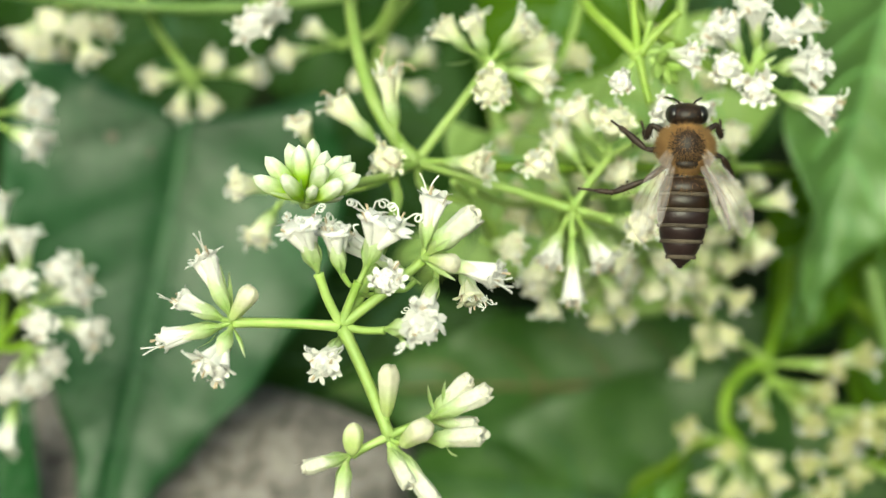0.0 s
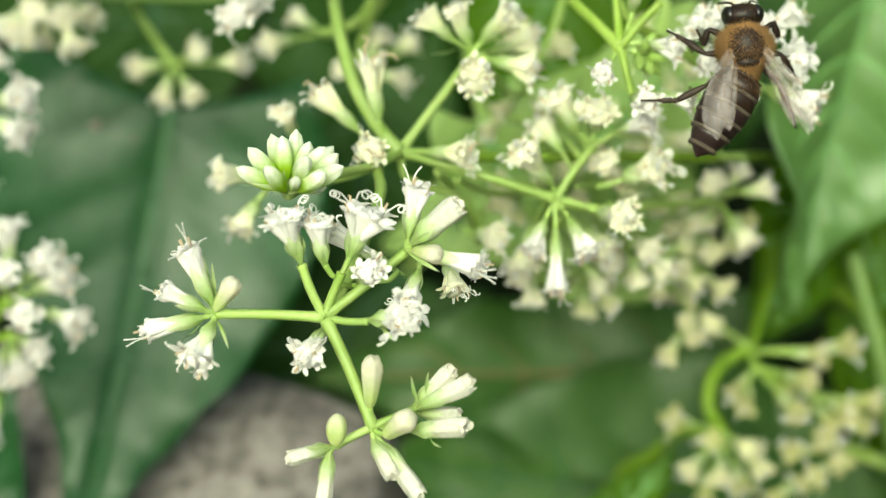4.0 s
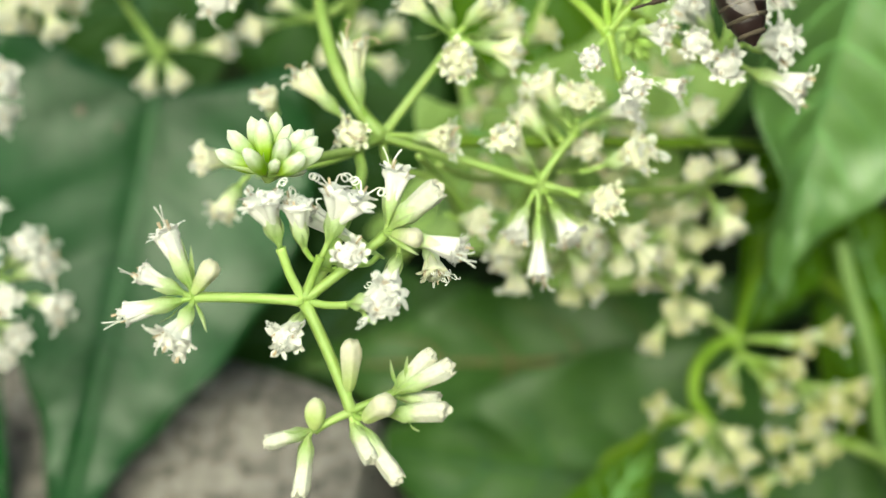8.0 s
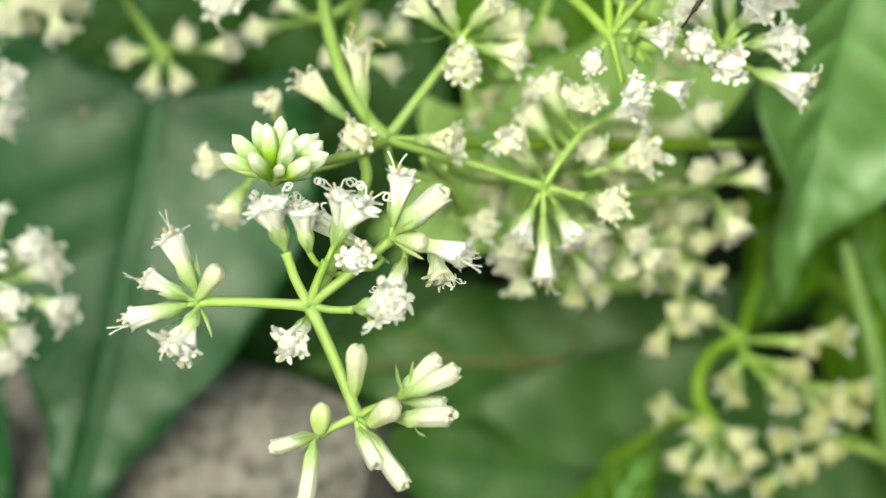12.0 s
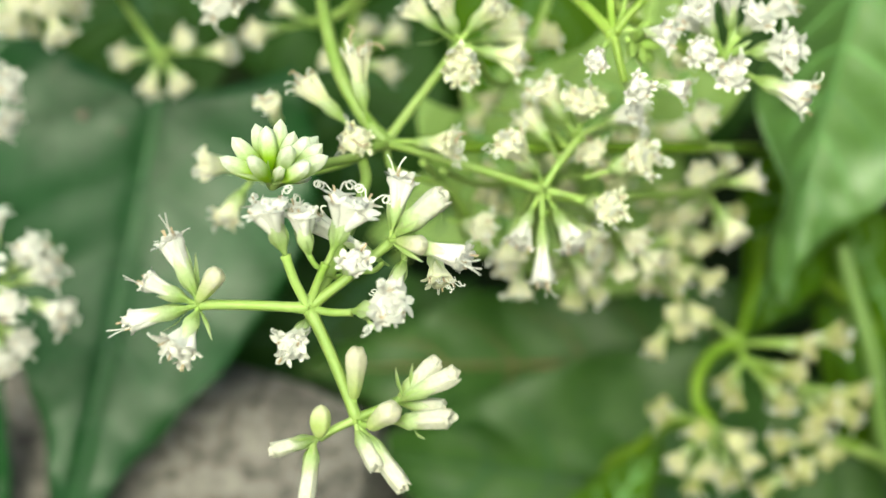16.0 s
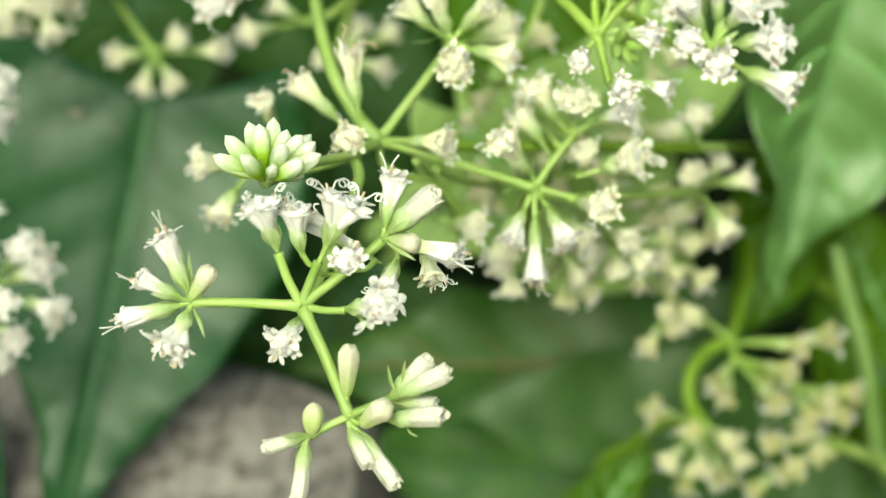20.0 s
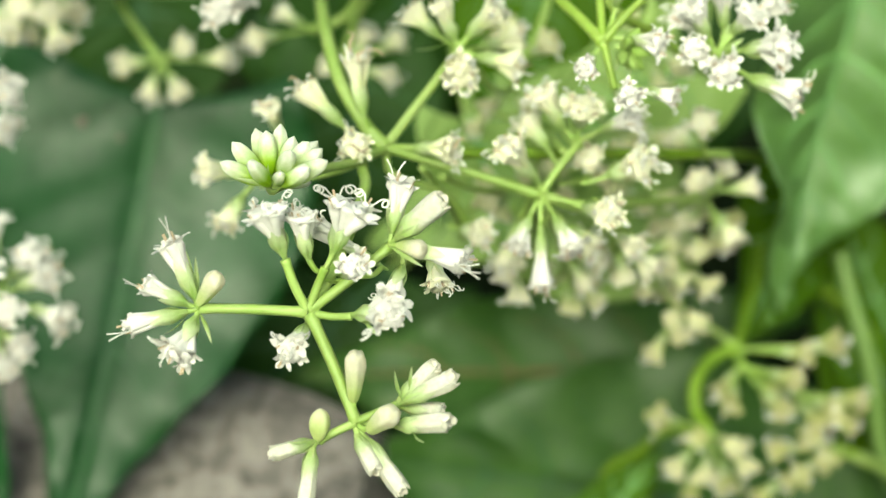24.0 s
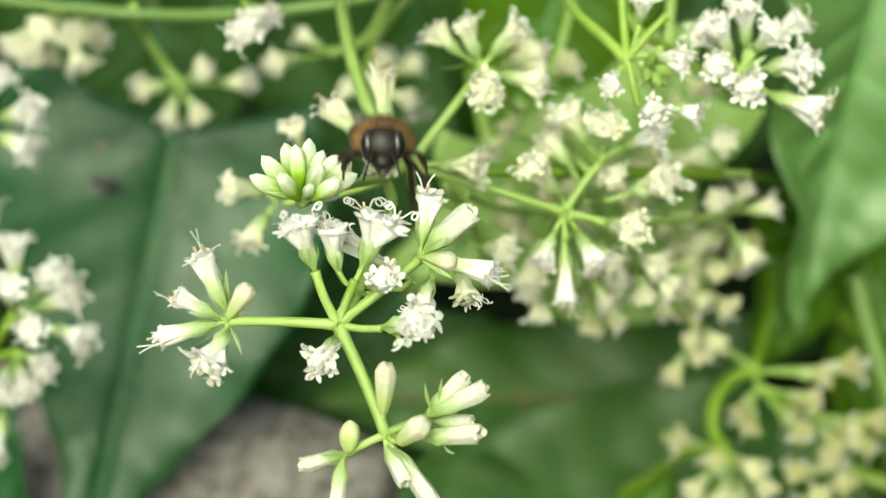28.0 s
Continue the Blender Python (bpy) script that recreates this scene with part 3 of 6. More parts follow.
def leaf(label, base, tip, width, face, material, vein, fold=0.15, droop=0.1, lobe=0.2, quilt=0.5, seed=1, petiole=None, veins=5, wave=1.0, scars=(), lop=(0.0, 0.0), pinch=0.0):
    """A heart-shaped leaf from its base to its tip; face is the way its upper side looks.
    lop: how much narrower one half is at the base and at the tip; pinch: the other half at the tip."""
    r = random.Random(seed)
    b, t = Vector(base), Vector(tip)
    y = (t - b).normalized()
    z = Vector(face)
    z = (z - y * z.dot(y)).normalized()
    x = y.cross(z)
    m = Matrix((x, y, z)).transposed().to_4x4()
    root = new("leaf")
    root.matrix_basis = CANOPY @ Matrix.Translation(b * MM) @ m
    tagged(root, label, "leaf", "leaves of the vine")
    long, off = (t - b).length, Vector((r.uniform(0, 90), r.uniform(0, 90), 3))

    def at(s, u):
        half = width / 2 * math.sin(math.pi * (0.1 + 0.9 * s) ** 0.62) ** 0.85 * (1 - 0.25 * s * s)
        if u > 0:
            half *= 1 - lop[0] * (1 - s) - lop[1] * s
        else:
            half *= 1 - pinch * s ** 3
        px = u * half
        py = long * (s - lobe * abs(u) ** 1.6 * (1 - s) ** 3 + 0.008 * math.sin(s * 40 + u))
        k = (py / long * 1.25 - abs(px) / long * 0.75) * veins
        pz = fold * abs(px) - droop * long * (py / long) ** 2 + quilt * (abs(math.sin(math.pi * k)) - 0.6) * min(1, abs(u) * 3) * (1 - abs(u) ** 4)
        pz += wave * 1.6 * noise.noise(Vector((px * 0.05, py * 0.05, 0)) + off) + wave * 1.2 * abs(u) ** 3 * math.sin(py * 0.35 + off.x)
        pz -= 0.5 * math.exp(-(px / 0.9) ** 2)
        return Vector((px, py, pz))

    bm = bmesh.new()
    sheet(bm, [[at(i / 44, -1 + 2 * j / 30) for j in range(31)] for i in range(45)])
    bmesh.ops.remove_doubles(bm, verts=bm.verts[:], dist=0.02)
    bmesh.ops.solidify(bm, geom=bm.faces[:], thickness=0.28)
    bmesh.ops.recalc_face_normals(bm, faces=bm.faces[:])
    part("blade", bm, material, root)
    bm = bmesh.new()
    tube(bm, [at(i / 24, 0) for i in range(25)], lambda s: 0.55 * (1 - s) + 0.08, 8)
    part("midrib", bm, vein, root)
    for side in (-1, 1):
        for k in range(veins):
            s0 = (k + 0.15) / veins * 0.8
            bm = bmesh.new()
            line = []
            for i in range(13):
                u = i / 12 * 0.93
                line.append(at(min(0.985, s0 + 0.16 * u + 0.08 * u * u), side * u) - Vector((0, 0, 0.08)))
            tube(bm, line, lambda s: 0.24 * (1 - s) + 0.05, 6)
            part("side_vein", bm, vein, root)
    for s, u, size in scars:
        bm = bmesh.new()
        lathe(bm, [(size * 0.1, -0.05), (size, 0.0), (size * 0.75, 0.12), (size * 0.3, 0.04)], 14, at(s, u) + Vector((0, 0, 0.16)), 3, 0.25)
        part("scar", bm, SCAR, root, "pale pinkish healed scar")
    bm = bmesh.new()
    inv = m.inverted()
    ends = [inv @ (Vector(p) - b) for p in (petiole or [])]
    tube(bm, spline([at(0.02, 0)] + (ends or [Vector((0, -8, -4)), Vector((0, -18, -14))]), 8), 0.7, 10, 0.06)
    part("petiole", bm, STEM, root)
    return root


def vine(label, r0, r1, *points, material=None):
    """A long climbing stem."""
    root = new("vine_stem")
    root.matrix_basis = CANOPY @ Matrix.Translation(Vector(points[0]) * MM)
    tagged(root, label, "stem", "stems of the vine")
    bm = bmesh.new()
    p0 = Vector(points[0])
    tube(bm, spline([Vector(p) - p0 for p in points], 10), lambda t: r0 + (r1 - r0) * t, 12, 0.08)
    part("stem", bm, material or STEM, root)
    return root


def canopy_of(x, y, z):
    """A place in the world, in metres, given in the canopy's millimetres."""
    return tuple(CANOPY.inverted() @ Vector((x, y, z)) / MM)


# ---------------------------------------------------------------- ground
def build_ground():
    bm = bmesh.new()
    n = 40
    grid = []
    for i in range(n + 1):
        row = []
        for j in range(n + 1):
            u, v = -1 + 2 * i / n, -1 + 2 * j / n
            x, y = 600 * u * abs(u) + 2e6 * u ** 31, 600 * v * abs(v) + 2e6 * v ** 31
            flat = max(0, 1 - math.hypot(x, y) / 500)
            row.append(Vector((x, y, flat * 6 * noise.noise(Vector((x * 0.03, y * 0.03, 0))) - 3)))
        grid.append(row)
    sheet(bm, grid)
    bmesh.ops.recalc_face_normals(bm, faces=bm.faces[:])
    tagged(new("ground", mesh_of("ground", bm, SOIL)), "soil under the plants, coloured near-black for the shade there", "ground", kind="structure")


build_ground()


def build_stone():
    """A grey broken piece of concrete that lies on the soil."""
    bm = bmesh.new()
    bmesh.ops.create_cube(bm, size=1.0)
    bmesh.ops.subdivide_edges(bm, edges=bm.edges[:], cuts=14, use_grid_fill=True)
    for v in bm.verts:
        p = v.co.copy()
        v.co = Vector((p.x * 170, p.y * 90, p.z * 34))
        k = Vector((v.co.x * 0.04, v.co.y * 0.04, v.co.z * 0.04))
        v.co += Vector((noise.noise(k + Vector((9, 0, 0))), noise.noise(k + Vector((0, 9, 0))), 0.5 * noise.noise(k + Vector((0, 0, 9))))) * 7
        v.co += Vector((noise.noise(k * 6), noise.noise(k * 6 + Vector((4, 4, 4))), noise.noise(k * 6 + Vector((8, 3, 1))))) * 1.1
    ob = new("concrete_piece", mesh_of("concrete_piece", bm, CONCRETE))
    ob.matrix_basis = pose(-0.0994, 0.0087, 0.014, 1, -1, -15.8)
    tagged(ob, "rough grey weathered piece of concrete lying on the soil", "stone")


build_stone()


def build_sky_block():
    """An unseen foliage ring, added to block low skylight and darken the gaps."""
    bm = bmesh.new()
    rows = []
    for k in range(15):
        h = k / 14
        row = []
        for j in range(121):
            a = 2 * math.pi * (j % 120) / 120
            n = noise.noise(Vector((math.cos(a) * 5, math.sin(a) * 5, h * 4))) + 0.6 * noise.noise(Vector((math.cos(a) * 17, math.sin(a) * 17, h * 12)))
            r = 780 + 90 * n + 160 * max(0, h - 0.75)
            row.append(Vector((r * math.cos(a), r * math.sin(a), -20 + (560 + 70 * noise.noise(Vector((math.cos(a) * 4, math.sin(a) * 4, 7)))) * h)))
        rows.append(row)
    sheet(bm, rows)
    bmesh.ops.remove_doubles(bm, verts=bm.verts[:], dist=0.5)
    bmesh.ops.solidify(bm, geom=bm.faces[:], thickness=40)
    bmesh.ops.recalc_face_normals(bm, faces=bm.faces[:])
    tagged(new("hedge", mesh_of("hedge", bm, LEAF_SHADE)), "unseen dark green ring added to block low skylight", "hedge", kind="structure")


build_sky_block()

# ---------------------------------------------------------------- leaves
leaf("large heart-shaped blue-green leaf with a dark midrib, glossy", (-33.40, 18.40, -63.00), (-44.80, -37.90, -65.00), 42, (0.08, 0.2, 1.0),
     LEAF_BLUE, VEIN_DARK, 0.15, -0.18, 0.1, 0.5, 3, [(-32.76, 17.96, -72.00), (-29.81, 18.99, -82.00), (-25.24, 18.78, -95.00)], scars=((0.1, 0.4, 0.65), (0.105, 0.17, 0.35)), lop=(-0.18, 0.7), pinch=0.75)
leaf("broad dull green leaf with a brownish midrib, lying flat", (39.14, -14.81, -84.00), (-17.54, -15.02, -76.00), 34, (0.0, 0.3, 1.0),
     LEAF_MID, VEIN_BROWN, 0.06, 0.02, 0.22, 0.5, 8, [(43.20, -18.24, -90.00), (52.95, -23.77, -100.00)], lop=(0.45, 0.0), wave=1.6)
leaf("broad green leaf below the flat leaf, half hidden", (39.94, -33.57, -80.00), (-9.46, -25.35, -72.00), 40, (0.05, 0.1, 1.0),
     LEAF_MID, VEIN_DARK, 0.08, 0.04, 0.2, 0.4, 12, [(41.67, -47.25, -90.00), (48.98, -56.37, -100.00)])
leaf("bright yellow-green leaf folded along its midrib", (48.67, 39.73, -48.00), (41.14, -7.11, -55.00), 30, (0.4, 0.15, 0.95),
     LEAF_LIGHT, VEIN_LIGHT, 0.42, 0.05, 0.15, 0.8, 21, [(50.51, 42.36, -40.00), (49.57, 49.29, -30.00)], veins=7, wave=2.4)
leaf("yellow-green leaf standing behind the folded leaf", (46.67, 9.25, -72.00), (36.61, -11.64, -64.00), 16, (0.3, -0.1, 0.9),
     LEAF_OLIVE, VEIN_LIGHT, 0.1, 0.03, 0.1, 0.4, 25, [(50.47, 14.58, -78.00), (57.75, 23.89, -84.00)])
leaf("yellow-green leaf low behind the folded leaf", (63.70, -20.76, -84.00), (52.09, 7.45, -82.00), 26, (0.1, 0.2, 1.0),
     LEAF_OLIVE, VEIN_LIGHT, 0.1, 0.03, 0.15, 0.4, 69, [(65.75, -23.94, -86.00), (70.50, -32.25, -92.00)])
leaf("blue-green leaf at the edge beside the heart-shaped leaf", (-57.37, -37.33, -60.00), (-52.89, -9.95, -60.00), 11, (0.1, 0.2, 1.0),
     LEAF_BLUE, VEIN_DARK, 0.1, 0.05, 0.1, 0.4, 63, [(-60.84, -43.49, -64.00), (-68.06, -53.59, -72.00)])
leaf("narrow green leaf beside a pale stem", (68.81, -32.70, -74.00), (47.57, -2.10, -78.00), 18, (0.3, 0.2, 1.0),
     LEAF_OLIVE, VEIN_DARK, 0.1, 0.05, 0.2, 0.4, 27, [(72.38, -36.97, -74.00), (78.08, -42.61, -70.00)])
leaf("small green leaf under the drooping flowers", (16.74, -37.36, -64.00), (26.02, -23.53, -62.00), 11, (0.0, 0.1, 1.0),
     LEAF_OLIVE, VEIN_LIGHT, 0.2, 0.05, 0.2, 0.3, 31, [(13.34, -38.04, -64.00), (7.89, -46.21, -64.00)])
leaf("leaf behind the stems, coloured dark for the shade there", (-6.30, 46.61, -86.00), (-1.91, 8.83, -100.00), 34, (0.1, 0.5, 0.8),
     LEAF_SHADE, VEIN_DARK, 0.1, 0.05, 0.2, 0.5, 33, [(-6.88, 51.27, -80.00), (-8.68, 57.44, -70.00)])
leaf("leaf behind the flowers, coloured dark for the shade there", (37.24, 45.45, -96.00), (26.71, 1.67, -100.00), 36, (-0.1, 0.4, 0.9),
     LEAF_SHADE, VEIN_DARK, 0.1, 0.05, 0.2, 0.5, 35, [(37.86, 50.45, -90.00), (37.74, 57.13, -80.00)])
leaf("leaf above the heart-shaped leaf, coloured dark as if shaded", (-54.19, 50.38, -76.00), (-45.33, 23.34, -86.00), 34, (0.0, 0.5, 0.8),
     LEAF_SHADE, VEIN_DARK, 0.1, 0.05, 0.2, 0.5, 37, [(-53.45, 53.94, -70.00), (-51.11, 58.74, -55.00)])
leaf("leaf above the heart-shaped leaf, coloured dark as if shaded", (-26.86, 50.24, -82.00), (-23.97, 22.21, -90.00), 30, (0.1, 0.5, 0.8),
     LEAF_SHADE, VEIN_DARK, 0.1, 0.05, 0.2, 0.5, 39, [(-26.52, 55.41, -76.00), (-25.65, 60.17, -60.00)])
leaf("leaf between the large leaf and flowers, coloured dark as shade", (-10.72, 23.89, -84.00), (-13.93, -9.01, -88.00), 24, (0.1, 0.4, 0.9),
     LEAF_SHADE, VEIN_DARK, 0.1, 0.05, 0.2, 0.5, 65, [(-10.06, 26.34, -86.00), (-9.54, 30.86, -92.00)])
leaf("leaf above the heart-shaped leaf, coloured dark as if shaded", (-39.74, 37.28, -84.00), (-37.39, 10.67, -88.00), 28, (0.0, 0.5, 0.8),
     LEAF_SHADE, VEIN_DARK, 0.1, 0.05, 0.2, 0.5, 67, [(-39.43, 38.84, -80.00), (-38.06, 40.65, -70.00)])
leaf("pale leaf between the flower stalks, sky sheen in its colour", (19.60, 12.60, -58.00), (-8.50, 1.00, -64.00), 23, (0.1, 0.2, 1.0),
     LEAF_SHEEN, VEIN_DARK, 0.08, 0.03, 0.2, 0.4, 41, [(27.96, 18.43, -72.00), (37.86, 26.03, -90.00)])
leaf("green leaf half hidden behind the drooping flowers", (14.43, 7.41, -60.00), (31.71, -3.33, -64.00), 24, (0.0, 0.2, 1.0),
     LEAF_SHEEN, VEIN_DARK, 0.08, 0.03, 0.2, 0.4, 43, [(11.41, 10.31, -80.00), (5.04, 14.58, -90.00)])

# Three made-up leaves that fill and lighten the gaps between the flowers.
leaf("small pale leaf added to lighten gaps among the fading flowers", (27.73, 21.05, -50.00), (9.47, 8.50, -54.00), 17, (0.1, 0.2, 1.0),
     LEAF_SHEEN, VEIN_LIGHT, 0.1, 0.04, 0.2, 0.4, 57, [(29.87, 24.31, -56.00), (32.39, 30.01, -64.00)])
leaf("small pale leaf added to lighten gaps among the fading flowers", (18.83, 12.78, -50.00), (28.93, -1.88, -54.00), 15, (0.1, 0.2, 1.0),
     LEAF_SHEEN, VEIN_LIGHT, 0.1, 0.04, 0.2, 0.4, 59, [(18.08, 15.79, -56.00), (17.42, 21.17, -64.00)])
leaf("small pale leaf added to lighten gaps among the fading flowers", (3.56, 15.33, -50.00), (9.47, -1.88, -54.00), 14, (0.1, 0.2, 1.0),
     LEAF_SHEEN, VEIN_LIGHT, 0.1, 0.04, 0.2, 0.4, 61, [(3.01, 19.06, -56.00), (2.11, 24.57, -64.00)])
leaf("yellow-green leaf behind the upper flowers", (16.24, 43.91, -76.00), (4.87, 12.62, -82.00), 26, (0.0, 0.3, 1.0),
     LEAF_OLIVE, VEIN_LIGHT, 0.1, 0.04, 0.2, 0.4, 53, [(17.52, 48.51, -74.00), (17.42, 54.51, -64.00)])
leaf("green leaf spread under the drooping flowers", (66.86, -41.90, -90.00), (29.72, -29.95, -86.00), 30, (0.0, 0.1, 1.0),
     LEAF_MID, VEIN_DARK, 0.08, 0.03, 0.2, 0.4, 51, [(72.63, -46.48, -94.00), (80.78, -52.39, -100.00)])
leaf("low leaf between the large leaves, shade put into its colour", (-6.30, -2.18, -86.00), (-30.84, -24.35, -90.00), 26, (0.0, 0.1, 1.0),
     LEAF_SHADE, VEIN_DARK, 0.08, 0.03, 0.2, 0.4, 47, [(-1.83, 1.60, -90.00), (5.16, 4.77, -96.00)])
leaf("low leaf between the large leaves, shade put into its colour", (-6.41, -42.67, -90.00), (-5.65, -11.37, -90.00), 15, (0.0, 0.1, 1.0),
     LEAF_SHADE, VEIN_DARK, 0.08, 0.03, 0.2, 0.4, 49, [(-15.05, -49.58, -94.00), (-17.01, -57.16, -100.00)])

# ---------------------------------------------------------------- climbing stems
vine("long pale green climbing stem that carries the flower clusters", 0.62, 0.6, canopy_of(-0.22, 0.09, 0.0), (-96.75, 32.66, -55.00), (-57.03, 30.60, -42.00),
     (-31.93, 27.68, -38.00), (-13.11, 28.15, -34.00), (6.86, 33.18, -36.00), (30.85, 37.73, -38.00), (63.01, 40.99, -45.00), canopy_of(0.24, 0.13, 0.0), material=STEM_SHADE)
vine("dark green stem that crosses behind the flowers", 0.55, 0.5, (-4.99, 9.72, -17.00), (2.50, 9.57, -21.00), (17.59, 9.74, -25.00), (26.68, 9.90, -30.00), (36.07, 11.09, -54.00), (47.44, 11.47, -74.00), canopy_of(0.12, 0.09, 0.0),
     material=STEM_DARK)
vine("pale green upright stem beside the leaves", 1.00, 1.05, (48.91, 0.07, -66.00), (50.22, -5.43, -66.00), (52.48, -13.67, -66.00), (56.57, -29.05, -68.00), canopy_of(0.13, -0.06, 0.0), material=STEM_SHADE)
vine("pale green stem low beside the drooping flowers", 0.70, 0.75, (45.99, -22.73, -56.00), (49.35, -24.08, -58.00), (55.53, -27.15, -64.00), canopy_of(0.15, -0.03, 0.0))
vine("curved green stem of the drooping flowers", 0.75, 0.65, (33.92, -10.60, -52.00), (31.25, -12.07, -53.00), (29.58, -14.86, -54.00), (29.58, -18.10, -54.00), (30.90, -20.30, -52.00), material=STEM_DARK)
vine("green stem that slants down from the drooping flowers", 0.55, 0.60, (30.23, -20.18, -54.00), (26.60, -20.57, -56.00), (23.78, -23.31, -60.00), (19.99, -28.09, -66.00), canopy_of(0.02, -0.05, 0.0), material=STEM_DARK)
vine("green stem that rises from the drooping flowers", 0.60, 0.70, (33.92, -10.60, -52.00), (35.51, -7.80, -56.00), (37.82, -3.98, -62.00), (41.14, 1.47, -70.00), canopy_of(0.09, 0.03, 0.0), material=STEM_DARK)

# ---------------------------------------------------------------- flower clusters in front
front = cluster("flower_cluster", "open white flower heads and cream buds on pale green stalks", (-10.56, -4.84, 5.00))
stalk(front, 0.5, 0.42, (-10.56, -4.84, 5.00), (-8.60, -1.36, 3.00), (-6.40, 5.51, -6.00), (-6.84, 8.60, -13.00), (-4.93, 9.60, -15.00))
stalk(front, 0.4, 0.36, (-10.65, -4.93, 5.00), (-14.94, -4.70, 5.00), (-19.39, -4.60, 5.50))
NL = (-19.48, -4.60, 5.50)
head(front, "open", (-19.58, -4.09, 5.50), (-21.74, 1.14, 7.00), 1.0, NL, 3, 0.25, 1)
head(front, "open", (-20.13, -4.41, 5.50), (-23.92, -2.41, 7.00), 0.95, NL, 3, 0.2, 1)
head(front, "open", (-20.17, -4.83, 5.50), (-25.46, -6.04, 6.00), 0.95, NL, 3, 0.15, 1)
head(front, "open", (-19.58, -5.15, 5.50), (-20.95, -8.72, 8.00), 1.1, NL, 0, 0.6, 1)
head(front, "bud", (-19.33, -4.17, 6.00), (-17.58, -1.77, 7.50), 0.85, NL)
bractlet(front, (-19.46, -4.10, 5.00), (-19.37, -0.64, 7.00))
bractlet(front, (-19.46, -5.03, 5.00), (-18.37, -7.78, 7.00))
bractlet(front, (-20.47, -5.12, 5.00), (-22.53, -6.27, 6.00))
bractlet(front, (-19.64, -3.64, 5.00), (-20.19, 0.05, 7.00), 0.8)
stalk(front, 0.46, 0.42, (-10.42, -5.12, 5.00), (-8.55, -9.14, 5.50), (-6.59, -13.92, 6.00))
NB = (-6.59, -13.78, 6.00)
head(front, "bud", (-6.87, -12.09, 6.00), (-6.55, -8.05, 7.00), 0.9, NB)
head(front, "closed", (-6.59, -14.84, 6.00), (-4.88, -17.75, 8.00), 0.9, NB)
head(front, "closed", (-6.04, -14.97, 6.00), (-2.80, -19.28, 8.00), 0.95, NB)
stalk(front, 0.34, 0.3, (-6.59, -13.78, 6.00), (-4.99, -13.14, 6.00), (-3.21, -12.41, 6.00))
NR = (-3.21, -12.41, 6.00)
head(front, "closed", (-3.11, -12.14, 6.00), (-0.09, -9.05, 7.00), 0.9, NR)
head(front, "closed", (-2.84, -12.23, 6.00), (1.45, -10.07, 8.00), 0.95, NR)
head(front, "closed", (-3.30, -14.15, 6.00), (1.08, -13.59, 8.00), 1.0, NB)
head(front, "bud", (-5.46, -14.42, 7.00), (-3.41, -12.60, 9.00), 0.98, NB)
head(front, "closed", (-2.86, -12.77, 5.00), (0.55, -13.05, 5.00), 0.8, NR)
bractlet(front, (-2.82, -12.01, 7.00), (-3.07, -9.66, 8.00))
bractlet(front, (-2.00, -14.51, 7.00), (-0.72, -14.95, 8.00))
bractlet(front, (-2.23, -11.32, 7.00), (-1.90, -9.44, 8.00), 0.8)
stalk(front, 0.32, 0.28, (-6.69, -13.88, 6.00), (-8.43, -14.70, 6.00), (-9.66, -15.43, 6.00))
NLL = (-9.66, -15.43, 6.00)
head(front, "round", (-9.58, -15.11, 6.50), (-9.46, -12.78, 7.00), 0.95, NLL)
head(front, "closed", (-9.98, -15.43, 6.00), (-13.55, -16.33, 7.00), 0.78, NLL)
head(front, "closed", (-10.17, -15.89, 6.00), (-10.73, -20.65, 7.00), 0.85, NLL)
bractlet(front, (-10.19, -15.23, 7.00), (-12.19, -14.86, 8.00))
stalk(front, 0.36, 0.34, (-10.65, -4.80, 5.00), (-11.63, -2.70, 6.00), (-12.32, -0.64, 6.50))
head(front, "open", (-12.41, -0.41, 6.50), (-13.82, 3.84, 8.00), 1.18, (-12.32, -0.64, 6.50), 2, 1.0, 2)
head(front, "open", (-10.44, -0.78, 6.00), (-11.15, 3.40, 7.50), 1.0, (-9.41, -1.71, 5.00), 1, 0.9, 2)
stalk(front, 0.36, 0.32, (-10.51, -4.70, 5.00), (-9.83, -2.94, 5.50), (-9.11, -1.33, 6.00))
head(front, "open", (-8.52, -0.23, 6.00), (-6.80, 4.21, 7.50), 1.2, (-9.11, -1.33, 6.00), 2, 1.0, 2)
head(front, "open", (-7.76, -2.38, 3.00), (-6.48, -1.03, 8.50), 0.8, (-9.18, -2.26, 5.00), 1, 0.9, 0)
head(front, "open", (-4.45, -1.37, 1.00), (-10.54, 2.31, 2.00), 0.7, (-8.60, -1.82, 3.00), 0, 0.5, 1)
stalk(front, 0.4, 0.36, (-10.42, -4.80, 5.00), (-7.10, -2.26, 5.00), (-3.87, 0.42, 5.00))
ND = (-3.87, 0.42, 5.00)
head(front, "open", (-3.78, 1.20, 5.00), (-2.84, 6.09, 6.00), 1.0, ND, 3, 0.5, 1)
head(front, "closed", (-3.21, 1.19, 6.00), (0.54, 4.29, 8.00), 1.2, ND)
head(front, "open", (-2.84, 0.41, 6.00), (2.53, -0.95, 8.00), 1.0, ND, 3, 0.3, 2)
head(front, "bud", (-3.15, 0.50, 6.50), (-0.99, 0.05, 8.00), 0.8, ND)
head(front, "old", (-0.66, 0.05, 1.00), (0.28, -3.13, 3.00), 0.85, ND, 1)
bractlet(front, (-3.62, 0.27, 6.00), (-1.00, -1.32, 7.00))
bractlet(front, (0.28, 1.89, 5.00), (1.10, 3.94, 6.00), 0.8)
